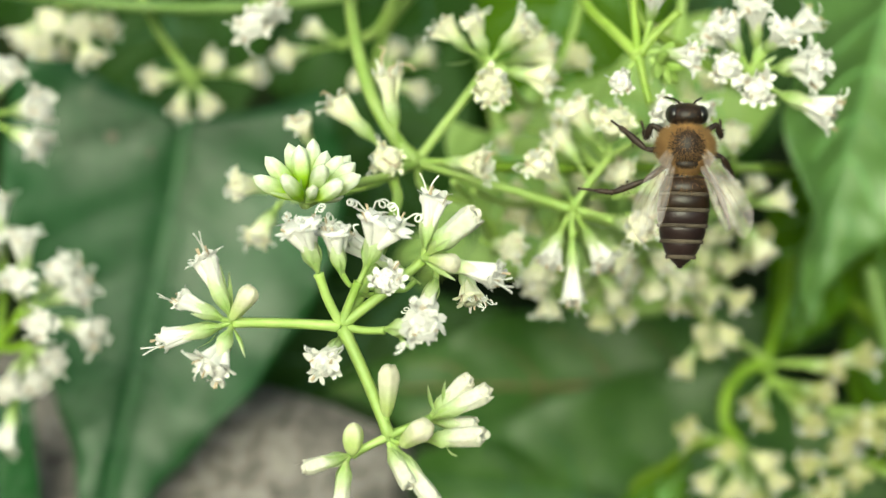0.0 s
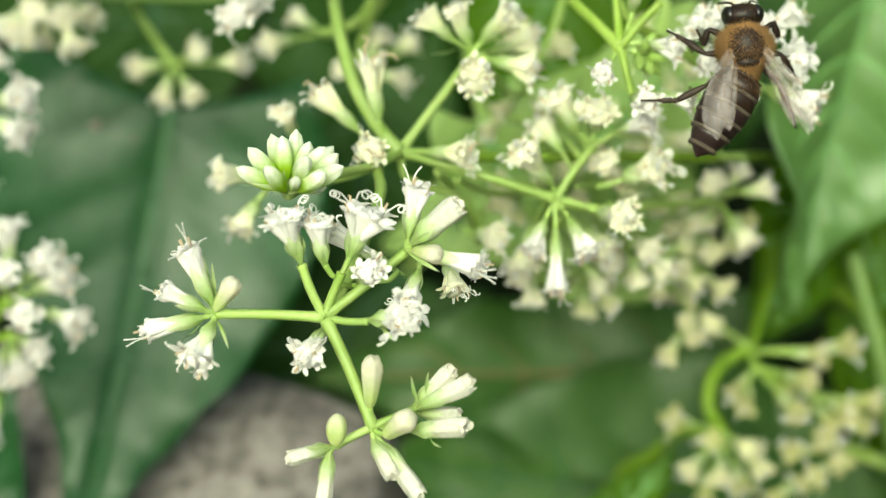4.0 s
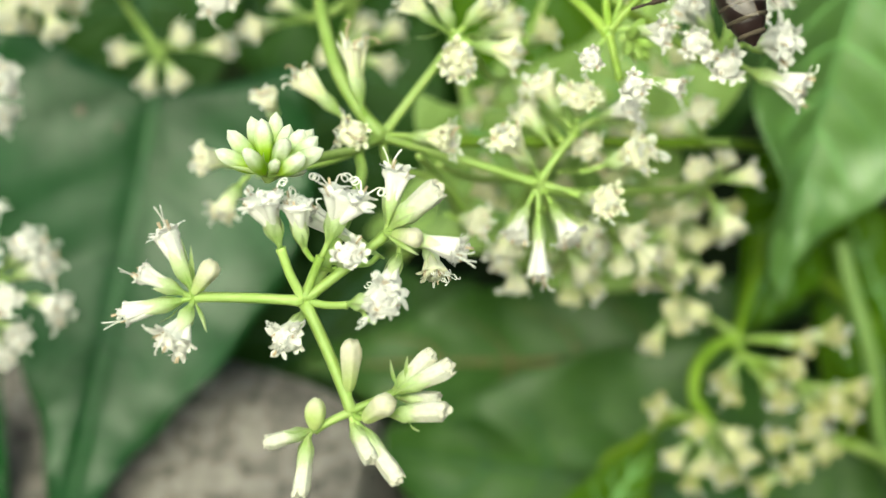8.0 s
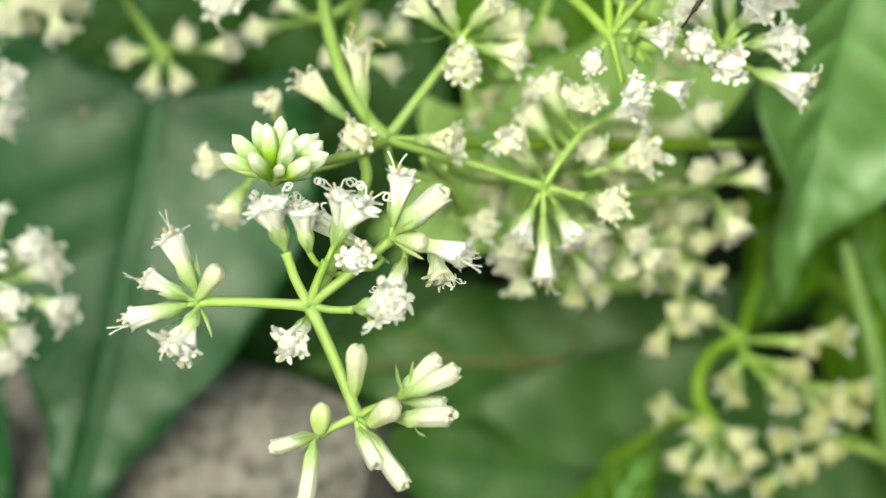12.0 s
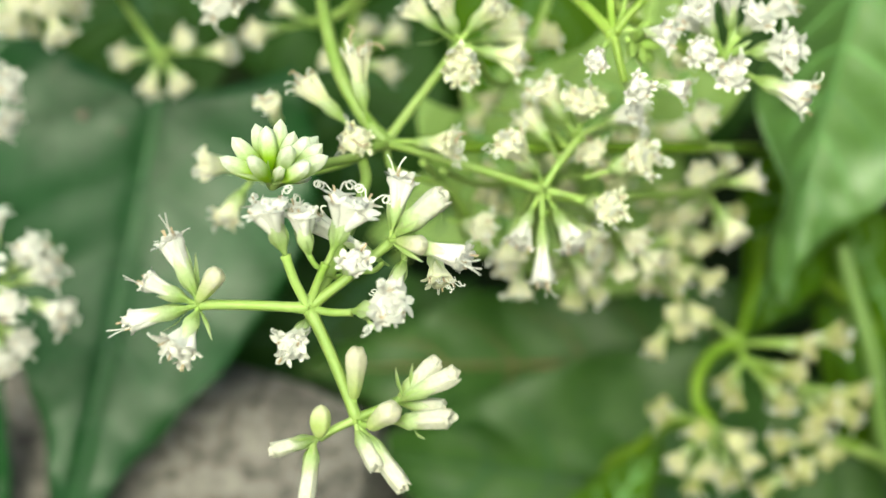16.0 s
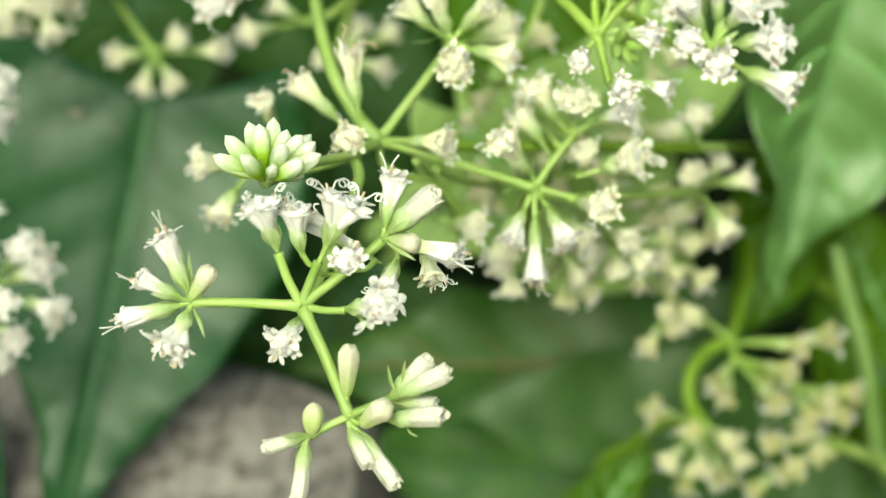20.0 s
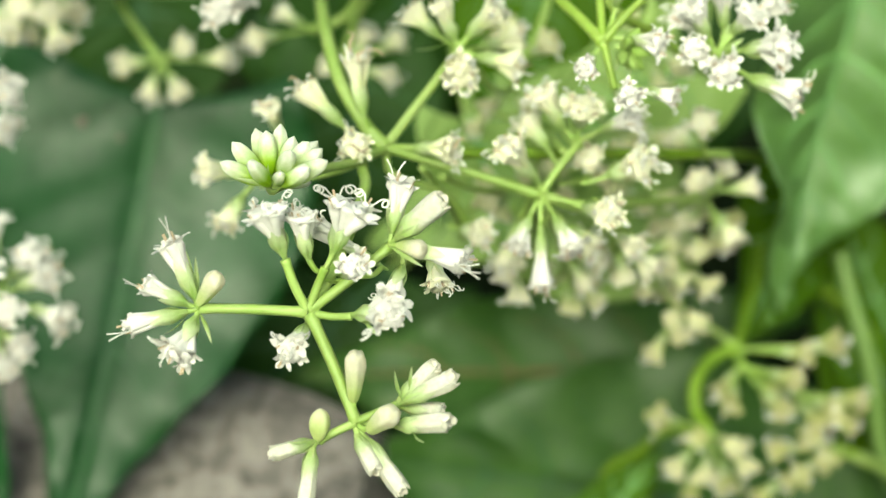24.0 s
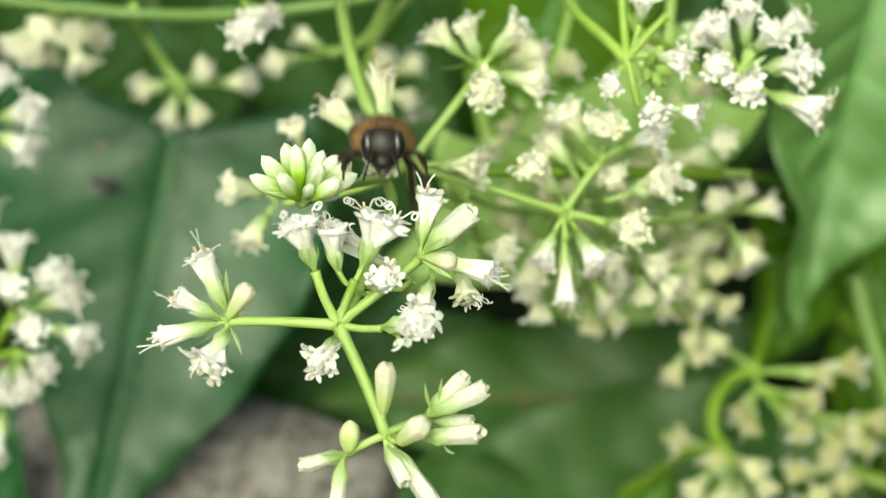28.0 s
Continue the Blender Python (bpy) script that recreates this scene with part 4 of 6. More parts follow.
stalk(front, 0.3, 0.28, (-10.42, -4.98, 5.00), (-8.69, -5.28, 5.50), (-6.96, -5.27, 6.00))
head(front, "open", (-6.87, -5.17, 6.00), (-3.21, -4.63, 10.00), 1.12, (-6.96, -5.27, 6.00), 2, 0.9, 2)
head(front, "open", (-2.80, -0.98, 3.00), (-3.87, -4.10, 5.00), 0.9, (-2.99, 0.51, 3.00), 1, 0.6, 2)
bractlet(front, (-5.91, -5.68, 6.00), (-4.37, -6.87, 7.00))
head(front, "open", (-10.75, -5.9, 3.40), (-12.05, -8.3, 7.60), 0.9, (-10.51, -5.26, 5.00), 1, 0.8, 2)

buds = cluster("bud_cluster", "tight cluster of pale green unopened buds", (-14.03, 5.64, 1.00))
stalk(buds, 0.4, 0.36, (-14.03, 5.26, 1.00), (-10.90, 6.86, -3.00), (-7.33, 8.19, -10.00), (-4.93, 9.60, -15.00))
head(buds, "young", (-14.83, 5.81, 1.50), (-17.98, 7.41, 3.50), 0.92)
head(buds, "young", (-14.64, 6.28, 1.50), (-17.02, 9.12, 3.00), 0.98)
head(buds, "young", (-14.31, 6.68, 1.00), (-15.20, 10.31, 2.00), 0.95)
head(buds, "young", (-13.98, 6.66, 1.50), (-14.21, 10.05, 3.00), 1.0)
head(buds, "young", (-13.50, 6.70, 0.50), (-13.13, 10.72, 1.50), 0.95)
head(buds, "young", (-13.17, 6.59, 1.00), (-11.96, 9.65, 2.00), 0.9)
head(buds, "young", (-12.80, 6.45, 2.00), (-10.59, 9.05, 4.00), 1.0)
head(buds, "young", (-12.48, 6.05, 2.50), (-9.47, 8.50, 4.00), 1.0)
head(buds, "young", (-12.53, 5.75, 3.00), (-8.95, 7.42, 5.00), 1.0)
head(buds, "young", (-12.55, 6.23, 0.50), (-10.05, 9.33, 1.00), 0.9)
head(buds, "young", (-14.07, 5.58, 2.50), (-15.35, 7.40, 5.50), 0.88)
head(buds, "young", (-13.00, 6.03, 3.00), (-11.87, 8.17, 6.50), 0.95)
head(buds, "young", (-12.67, 5.54, 3.50), (-10.40, 6.80, 6.50), 0.95)
head(buds, "young", (-13.28, 5.66, 3.00), (-12.70, 6.35, 6.40), 0.66)
head(buds, "young", (-13.55, 5.68, 0.00), (-10.61, 5.83, 1.00), 0.60)
for k in range(5):
    bractlet(buds, (-13.84, 5.46, 2.00), tuple(a + b for a, b in zip((-13.84, 5.46, 2.00), (-3.0 + 1.6 * k, 1.6 - 0.5 * abs(k - 2), 1.2))), 1.0)

# ---------------------------------------------------------------- flower clusters in the middle
mid = cluster("flower_cluster", "cream fading flower heads round a pale green stem joint", (-4.93, 9.71, -15.00))
stalk(mid, 0.62, 0.55, (-4.93, 9.71, -15.00), (-6.77, 11.86, -15.00), (-9.08, 15.89, -16.00), (-10.53, 20.48, -19.00), (-11.58, 25.10, -25.00), (-12.23, 28.26, -34.00))
head(mid, "old", (-6.73, 12.31, -14.00), (-7.73, 18.19, -12.00), 0.98, (-6.09, 10.97, -15.00), 1, 0.7, 2)
head(mid, "old", (-8.50, 11.49, -15.00), (-12.83, 15.59, -14.00), 1.0, (-6.77, 10.28, -15.00), 0, 0.6, 1)
head(mid, "old", (-6.51, 9.39, -15.00), (-7.66, 9.63, -8.50), 1.0, None, 1)
head(mid, "old", (-2.56, 9.75, -14.00), (1.75, 9.22, -12.00), 0.9, None, 1)
dried(mid, (-7.42, 18.08, -12.00), (-6.27, 18.44, -11.50), (-5.32, 18.28, -11.00), (-4.92, 17.77, -11.00))
dried(mid, (-7.93, 18.08, -12.00), (-8.01, 19.05, -11.50), (-7.68, 19.76, -11.00), (-8.19, 20.02, -11.00))
dried(mid, (1.54, 9.50, -11.50), (1.95, 10.19, -11.00), (2.46, 10.29, -11.00))
dried(mid, (-12.75, 15.60, -13.00), (-13.33, 16.07, -12.50), (-13.60, 15.71, -12.00))
dried(mid, (-7.64, 9.60, -8.00), (-6.81, 8.97, -7.50), (-6.21, 9.17, -7.50))
dried(mid, (-15.61, 14.07, -17.00), (-16.31, 13.82, -16.50), (-16.79, 14.20, -16.00))
stalk(mid, 0.42, 0.36, (-4.83, 9.81, -15.00), (-2.32, 13.25, -16.00), (0.32, 16.78, -17.00), (2.03, 19.39, -18.00))
NU = (2.03, 19.39, -18.00)
head(mid, "old", (1.28, 18.49, -18.00), (2.10, 15.92, -11.00), 1.15, NU, 1)
head(mid, "old", (3.42, 18.65, -18.00), (8.13, 17.37, -16.00), 0.95, NU, 1)
head(mid, "old", (1.71, 19.93, -18.00), (0.05, 23.54, -16.00), 0.95, NU, 1)
head(mid, "old", (2.72, 20.25, -18.00), (5.86, 23.02, -16.00), 1.1, NU, 2)
head(mid, "old", (0.32, 20.48, -19.00), (-2.89, 23.29, -18.00), 0.9, NU, 0)
head(mid, "old", (3.61, 19.75, -22.00), (8.53, 21.11, -22.00), 0.9, NU, 1)
bractlet(mid, (0.85, 19.93, -18.00), (-2.23, 19.70, -17.00), 1.2)
bractlet(mid, (1.12, 20.36, -18.00), (-0.74, 21.30, -17.00), 1.2)
stalk(mid, 0.36, 0.32, (-5.14, 9.60, -15.00), (-8.71, 8.02, -17.00), (-13.11, 7.04, -19.00), (-17.08, 6.58, -21.00))
NOB = (-17.89, 6.47, -21.00)
head(mid, "old", (-15.17, 11.37, -21.00), (-16.03, 14.05, -18.00), 0.9, (-15.44, 7.67, -21.00), 1)
head(mid, "old", (-18.71, 7.56, -21.00), (-22.55, 7.96, -18.00), 1.0, NOB, 1)
head(mid, "old", (-18.82, 5.63, -22.00), (-20.76, 2.32, -20.00), 1.0, NOB, 1)
stalk(mid, 0.32, 0.3, (-4.93, 9.71, -15.00), (-4.43, 7.44, -16.00), (0.88, 5.52, -22.00), (3.13, 2.29, -26.00))

mid2 = cluster("flower_cluster", "cream and white flower heads on stalks spread from one joint", (9.55, 5.30, -15.00))
stalk(mid2, 0.42, 0.36, (9.55, 5.30, -15.00), (5.04, 6.77, -15.00), (-0.21, 8.34, -15.00), (-4.93, 9.71, -15.00))
head(mid2, "old", (9.34, 6.61, -15.00), (5.94, 9.78, -11.00), 1.15, None, 1)
head(mid2, "open", (8.71, 3.62, -15.00), (7.15, 0.05, -13.00), 0.85, None, 0, 0.6, 1)
head(mid2, "open", (9.55, 2.68, -15.00), (9.60, -3.70, -14.00), 0.95, None, 0, 0.6, 1)
head(mid2, "open", (10.77, 3.64, -16.00), (12.73, -0.47, -14.00), 1.0, None, 0, 0.6, 1)
head(mid2, "old", (1.95, 2.22, -20.00), (4.46, 1.75, -17.00), 1.03, (0.87, 2.66, -21.00), 1)
head(mid2, "old", (13.43, 4.15, -15.00), (15.72, 3.37, -10.50), 1.21, None, 1)
stalk(mid2, 0.38, 0.32, (9.66, 5.40, -15.00), (11.33, 7.92, -15.00), (13.20, 10.19, -16.00))
NE = (13.20, 10.29, -16.00)
head(mid2, "old", (12.11, 11.47, -17.00), (9.55, 15.27, -15.00), 1.15, NE, 1)
head(mid2, "old", (13.33, 11.74, -17.00), (13.29, 13.45, -12.00), 1.09, NE, 1)
head(mid2, "old", (15.73, 7.02, -16.00), (19.08, 8.35, -13.00), 1.32, (13.51, 6.39, -16.00), 2, 0.75, 4)
head(mid2, "open", (15.10, 11.40, -16.00), (18.45, 12.49, -13.00), 0.95, NE, 1)
head(mid2, "old", (10.60, 9.79, -20.00), (8.48, 13.11, -21.00), 1.03, (11.68, 7.62, -20.00), 1)
head(mid2, "old", (15.10, 7.71, -22.00), (14.21, 9.14, -18.00), 0.92, (11.54, 6.46, -18.00), 1)
head(mid2, "old", (12.22, 2.76, -20.00), (15.46, 0.05, -20.00), 1.03, None, 1)
head(mid2, "old", (7.99, 3.34, -22.00), (6.70, -1.60, -24.00), 1.03, None, 1)
bractlet(mid2, (9.24, 5.82, -15.00), (8.40, 7.35, -14.00))
bractlet(mid2, (10.02, 5.04, -15.00), (11.53, 5.37, -14.00))

visited = cluster("flower_cluster", "white open flower heads and green buds on bright green stalks", (15.05, 19.00, -11.00))
stalk(visited, 0.5, 0.4, (15.05, 19.00, -11.00), (13.27, 21.31, -13.00), (11.01, 24.63, -18.00), (9.13, 32.83, -34.00), material=STEM_VIVID)
stalk(visited, 0.4, 0.34, (15.16, 19.20, -11.00), (16.69, 21.04, -11.00), (18.74, 23.09, -11.00), material=STEM_VIVID)
stalk(visited, 0.38, 0.32, (15.05, 19.20, -11.00), (14.94, 21.69, -12.00), (14.83, 24.93, -13.00), material=STEM_VIVID)
stalk(visited, 0.34, 0.3, (15.16, 18.79, -11.00), (15.67, 16.44, -11.00), (16.08, 14.80, -11.00), material=STEM_VIVID)
head(visited, "open", (14.23, 17.87, -11.00), (12.90, 16.02, -6.00), 0.74, None, 0)
head(visited, "open", (16.08, 14.49, -11.00), (17.07, 13.69, -6.00), 0.78, (16.08, 14.80, -11.00), 1)
head(visited, "open", (18.74, 14.80, -11.00), (21.68, 13.89, -10.00), 0.78, (16.08, 14.80, -11.00), 1)
head(visited, "open", (16.79, 19.51, -11.00), (20.40, 18.54, -8.00), 0.78, None, 0)
for dx, dy, dz in ((0.9, 0.5, -0.6), (1.3, -0.3, 0.4), (0.5, -1.1, 0.6), (-0.2, -0.9, 1.2), (0.7, 0.9, 0.6), (1.0, -1.0, -0.4), (0.2, 0.3, 1.4)):
    base = (16.90, 18.48, -11.00)
    head(visited, "green", base, tuple(a + 1.9 * b for a, b in zip(base, (dx, dy, dz))), 0.8, (16.08, 18.69, -11.00))
bractlet(visited, (16.79, 17.97, -11.00), (17.30, 16.23, -10.00), 1.2)
bractlet(visited, (16.44, 18.23, -11.00), (15.98, 16.74, -10.00), 1.2)
head(visited, "open", (16.18, 22.07, -11.00), (16.48, 24.83, -9.00), 0.83, None, 1)

landing = cluster("flower_cluster", "dense white open flower heads on bright green stalks", (25.76, 18.20, -14.00))
stalk(landing, 0.45, 0.4, (25.76, 18.20, -14.00), (24.75, 17.58, -17.00), (21.54, 20.72, -21.00), (17.42, 22.49, -18.00), (15.89, 24.92, -20.00), (17.37, 35.29, -41.00), material=STEM_VIVID)
head(landing, "open", (25.24, 19.56, -14.00), (22.94, 22.84, -11.00), 0.86, None, 1, 0.95, 2)
head(landing, "open", (25.14, 18.72, -14.00), (22.78, 18.20, -8.50), 0.82, None, 1, 0.95, 2)
head(landing, "open", (26.29, 17.68, -14.00), (25.81, 15.88, -8.50), 0.90, None, 1, 0.95, 2)
head(landing, "open", (28.06, 18.62, -14.00), (31.95, 18.63, -10.50), 1.23, None, 0, 0.95, 3)
head(landing, "open", (28.48, 16.32, -14.00), (33.59, 13.96, -12.00), 1.18, None, 0, 0.7, 1)
head(landing, "open", (27.23, 19.98, -14.00), (28.78, 22.17, -11.00), 0.95, None, 1, 0.95, 2)
head(landing, "open", (26.66, 20.41, -15.00), (26.07, 24.78, -12.00), 0.86, None, 1, 0.95, 2)
head(landing, "open", (28.19, 21.17, -16.00), (32.13, 23.52, -14.00), 0.90, None, 0)
head(landing, "open", (25.23, 19.59, -16.00), (21.96, 22.48, -14.00), 0.86, None, 1, 0.95, 2)
bractlet(landing, (26.18, 18.31, -14.00), (28.30, 19.75, -13.00), 1.4)
bractlet(landing, (26.13, 18.57, -14.00), (27.16, 20.79, -13.00), 1.6)
bractlet(landing, (25.35, 18.05, -14.00), (24.78, 20.16, -13.00), 1.4)

# ---------------------------------------------------------------- blurred clusters behind
def loose(label, node, feeds, kind, wide, stem_r, *tips, curl=None, threads=2):
    """A cluster whose heads end at the given tips."""
    thing = cluster("flower_cluster", label, node)
    stalk(thing, stem_r, stem_r * 0.9, node, *feeds, material=STEM if kind in ("old", "dimmed") else STEM_DARK)
    short = 4.2 if kind != "open" else 5.4
    for tip in tips:
        d = Vector(tip) - Vector(node)
        far = d.length
        base = Vector(tip) - d.normalized() * min(short, far * 0.8) + Vector((0, 0, -0.6))
        head(thing, kind, tuple(base), tip, wide * rng.uniform(0.9, 1.05), None, curl, 0.75, threads)
    return thing


WILT = "yellowish wilting flower heads hanging low, out of focus"
FADED = "cream fading flower heads deep in the plant, out of focus"
loose(FADED, (-32.02, 22.27, -53.00), [(-33.53, 24.48, -52.00), (-35.20, 27.45, -48.00), (-34.80, 28.91, -39.00)], "old", 0.89, 0.42,
      (-36.37, 21.29, -51.00), (-27.94, 23.12, -47.00), (-23.59, 22.12, -51.00), (-32.98, 17.45, -51.00), (-28.86, 17.78, -49.00))
loose(FADED, (-44.51, 29.98, -46.00), [(-40.12, 28.22, -40.00)], "old", 1.04, 0.5, (-46.65, 23.87, -42.00), (-45.13, 23.44, -46.00), (-41.03, 22.35, -42.00), (-39.12, 26.28, -44.00), (-41.63, 25.44, -40.00), (-44.96, 26.34, -40.00), (-49.60, 24.74, -44.00))
loose(FADED, (-13.82, 24.43, -44.00), [(-9.91, 25.44, -40.00), (-7.33, 29.04, -36.00)], "old", 0.92, 0.45, (-20.30, 22.90, -40.00), (-17.70, 26.87, -46.00))
loose(FADED, (-11.07, 21.05, -50.00), [(-9.07, 26.51, -48.00), (-5.02, 29.95, -38.00)], "old", 0.89, 0.4, (-7.57, 25.19, -50.00), (-12.53, 21.16, -48.00), (-4.92, 19.70, -46.00), (-4.15, 24.72, -54.00))
loose("white flower head with curled threads near the top", (-21.49, 27.20, -26.00), [(-20.13, 27.79, -34.00)], "open", 1.0, 0.35, (-21.03, 22.76, -20.00), (-19.04, 24.68, -24.00))
CREAMY = "cream flower heads crowded between the stalks, slightly out of focus"
loose(FADED, (8.84, 20.07, -34.00), [(10.12, 22.54, -36.00), (11.42, 25.77, -38.00), (13.05, 33.90, -40.00)], "dimmed", 0.87, 0.40,
      (5.76, 21.82, -31.00), (11.63, 21.70, -31.00), (7.16, 24.31, -36.00))
loose(FADED, (7.73, 17.58, -40.00), [(8.43, 19.19, -38.00), (8.88, 20.18, -35.00)], "dimmed", 0.83, 0.34,
      (4.97, 14.97, -36.00), (9.94, 14.73, -36.00), (3.26, 12.87, -40.00))
loose(FADED, (21.88, 22.78, -38.00), [(22.48, 25.17, -38.00), (23.08, 33.54, -38.00)], "dimmed", 0.83, 0.40,
      (25.63, 18.90, -34.00), (20.30, 25.44, -40.00), (24.18, 17.77, -42.00))
loose(CREAMY, (27.13, 10.02, -30.00), [(28.26, 10.07, -31.00), (29.87, 10.07, -32.00)], "old", 0.93, 0.30,
      (25.90, 13.12, -24.00), (24.64, 12.23, -34.00))
loose(CREAMY, (29.20, 6.48, -37.00), [(23.28, 5.15, -26.00), (18.06, 4.73, -19.00), (13.47, 4.47, -15.50), (10.02, 5.20, -15.00)], "old", 0.93, 0.34,
      (26.39, 7.35, -32.00), (30.40, 9.17, -36.00), (33.72, 7.04, -36.00))
loose(CREAMY, (28.43, 5.29, -37.00), [(25.10, 5.18, -29.00), (23.00, 5.15, -26.00)], "old", 0.91, 0.30,
      (31.47, 0.77, -36.00), (26.93, 3.42, -42.00))
loose(CREAMY, (17.02, 2.02, -26.00), [(14.38, 3.73, -20.00), (11.67, 4.49, -16.00), (10.02, 5.09, -15.00)], "old", 0.93, 0.32,
      (19.31, 0.27, -22.00), (21.62, -2.08, -27.00), (19.12, -2.92, -30.00))
loose(FADED, (21.65, 0.06, -36.00), [(18.66, 1.20, -30.00), (17.02, 1.96, -26.00)], "dimmed", 0.87, 0.30,
      (21.53, -4.67, -36.00), (23.92, -1.69, -33.00), (25.17, 0.96, -38.00), (26.37, -3.53, -38.00))
loose(CREAMY, (12.13, 0.61, -25.00), [(11.14, 2.76, -20.00), (10.02, 4.78, -15.00)], "old", 0.91, 0.30,
      (14.94, -3.45, -28.00), (14.00, 1.59, -22.00), (16.21, -1.18, -27.00))
loose(FADED, (13.34, -1.70, -34.00), [(12.82, -0.51, -30.00), (12.20, 0.50, -26.00)], "dimmed", 0.83, 0.28,
      (16.92, -5.56, -36.00), (14.11, -6.22, -38.00), (12.15, -2.36, -40.00))
loose(CREAMY, (7.16, 0.50, -26.00), [(8.43, 2.76, -20.00), (9.34, 4.78, -15.00)], "old", 0.88, 0.30,
      (6.42, -2.49, -24.00), (8.20, -4.84, -29.00))
loose(FADED, (7.00, 6.43, -32.00), [(8.36, 5.87, -24.00), (9.29, 5.33, -16.00)], "dimmed", 0.83, 0.28,
      (4.64, 5.04, -28.00), (6.50, 3.57, -34.00), (4.56, 8.25, -34.00))
loose(FADED, (17.03, 9.71, -34.00), [(15.17, 10.02, -26.00), (13.33, 10.04, -17.00)], "dimmed", 0.83, 0.28,
      (16.27, 7.36, -24.00), (18.78, 11.18, -34.00), (18.57, 5.68, -36.00))
loose(FADED, (26.59, -1.79, -44.00), [(26.68, -4.30, -46.00), (26.94, -6.70, -47.00)], "dimmed", 0.85, 0.34,
      (27.38, 0.06, -38.00), (29.25, -3.87, -40.00), (25.40, 3.73, -42.00), (24.55, -4.82, -42.00))
loose(FADED, (26.94, -6.70, -47.00), [(29.49, -7.85, -49.00), (32.03, -9.40, -51.00), (33.79, -10.53, -52.00)], "dimmed", 0.85, 0.36,
      (26.13, -9.22, -42.00), (28.09, -7.63, -42.00), (23.07, -11.54, -44.00), (25.42, -7.34, -44.00))
loose(FADED, (22.35, 6.78, -42.00), [(19.66, 5.62, -34.00), (14.92, 4.81, -20.00)], "dimmed", 0.80, 0.28,
      (19.09, 8.52, -40.00), (16.85, 9.22, -42.00), (22.35, 4.21, -42.00), (25.14, 5.50, -40.00))
loose(FADED, (26.87, 2.87, -46.00), [(24.79, 4.34, -42.00), (22.96, 6.47, -42.00)], "dimmed", 0.80, 0.28,
      (29.06, 4.69, -44.00), (26.28, 0.06, -44.00), (23.51, 2.53, -44.00), (29.68, 0.06, -44.00))
loose(FADED, (13.94, 8.70, -44.00), [(13.96, 10.12, -36.00), (13.30, 9.89, -20.00)], "dimmed", 0.80, 0.28,
      (16.24, 11.66, -42.00), (12.27, 9.22, -42.00), (13.80, 5.86, -42.00), (9.12, 8.52, -40.00))
loose(FADED, (19.07, 14.09, -46.00), [(16.92, 12.19, -36.00), (13.84, 10.06, -20.00)], "dimmed", 0.80, 0.28,
      (21.74, 13.80, -42.00), (25.67, 12.40, -44.00), (17.03, 16.10, -44.00), (21.35, 11.17, -44.00))
loose(FADED, (14.56, -1.79, -44.00), [(13.22, 0.64, -34.00), (10.20, 3.26, -18.00)], "dimmed", 0.80, 0.28,
      (16.85, -3.60, -42.00), (14.56, -4.87, -44.00), (11.97, -2.38, -42.00), (18.68, -0.55, -42.00))
loose(FADED, (29.98, 4.26, -44.00), [(28.88, 4.77, -40.00), (28.58, 5.20, -38.00)], "wilted", 0.85, 0.28,
      (32.61, 3.36, -42.00), (30.73, 0.06, -44.00))
vine("thin pale green flower stalk between the clusters", 0.34, 0.28, (9.45, 5.07, -16.00), (8.97, 2.24, -22.00), (6.93, -0.51, -30.00))
vine("thin pale green flower stalk between the clusters", 0.34, 0.28, (13.07, 9.88, -17.00), (11.95, 11.95, -24.00), (9.33, 15.61, -38.00))
vine("thin pale green flower stalk between the clusters", 0.34, 0.28, (2.74, 19.13, -19.00), (5.43, 16.47, -28.00), (7.69, 17.37, -39.00))
vine("thin pale green flower stalk between the clusters", 0.34, 0.28, (0.32, 7.18, -16.00), (3.65, 6.14, -24.00), (6.97, 6.39, -31.00))
vine("thin pale green flower stalk between the clusters", 0.34, 0.28, (13.51, 4.49, -16.00), (17.69, 2.58, -26.00), (21.53, 0.06, -35.00))
vine("thin pale green flower stalk between the clusters", 0.34, 0.28, (22.12, -2.29, -35.00), (24.79, -4.82, -42.00), (26.74, -6.67, -46.00))
vine("thin pale green flower stalk between the clusters", 0.34, 0.28, (-1.53, 7.97, -16.00), (0.90, 5.37, -26.00), (2.72, 1.24, -36.00))
vine("thin pale green flower stalk between the clusters", 0.34, 0.28, (12.22, 9.52, -20.00), (9.85, 12.65, -26.00), (5.65, 14.47, -35.00))
# drooping flowers low down
loose(WILT, (33.92, -10.98, -52.00), [(33.79, -10.60, -52.00)], "wilted", 0.95, 0.42,
      (41.48, -11.34, -47.00), (44.73, -10.34, -47.00))
loose(WILT, (34.30, -12.78, -52.00), [(33.98, -11.63, -52.00), (33.86, -10.60, -52.00)], "wilted", 0.98, 0.42,
      (32.16, -17.08, -46.00), (32.06, -15.84, -50.00), (40.10, -14.22, -47.00), (38.52, -17.76, -46.00), (38.67, -16.15, -54.00))
loose(WILT, (40.94, -16.15, -54.00), [(37.83, -14.65, -53.00), (35.08, -13.30, -52.00), (34.05, -10.98, -52.00)], "wilted", 1.00, 0.40,
      (44.58, -17.69, -48.00), (47.85, -16.64, -49.00), (43.12, -19.78, -50.00), (48.07, -19.72, -54.00))
loose(WILT, (30.90, -20.30, -52.00), [(30.45, -19.85, -52.00)], "dimmed", 0.90, 0.42,
      (25.75, -24.50, -47.00), (29.55, -25.24, -46.00), (33.08, -21.86, -47.00), (34.71, -24.37, -47.00))
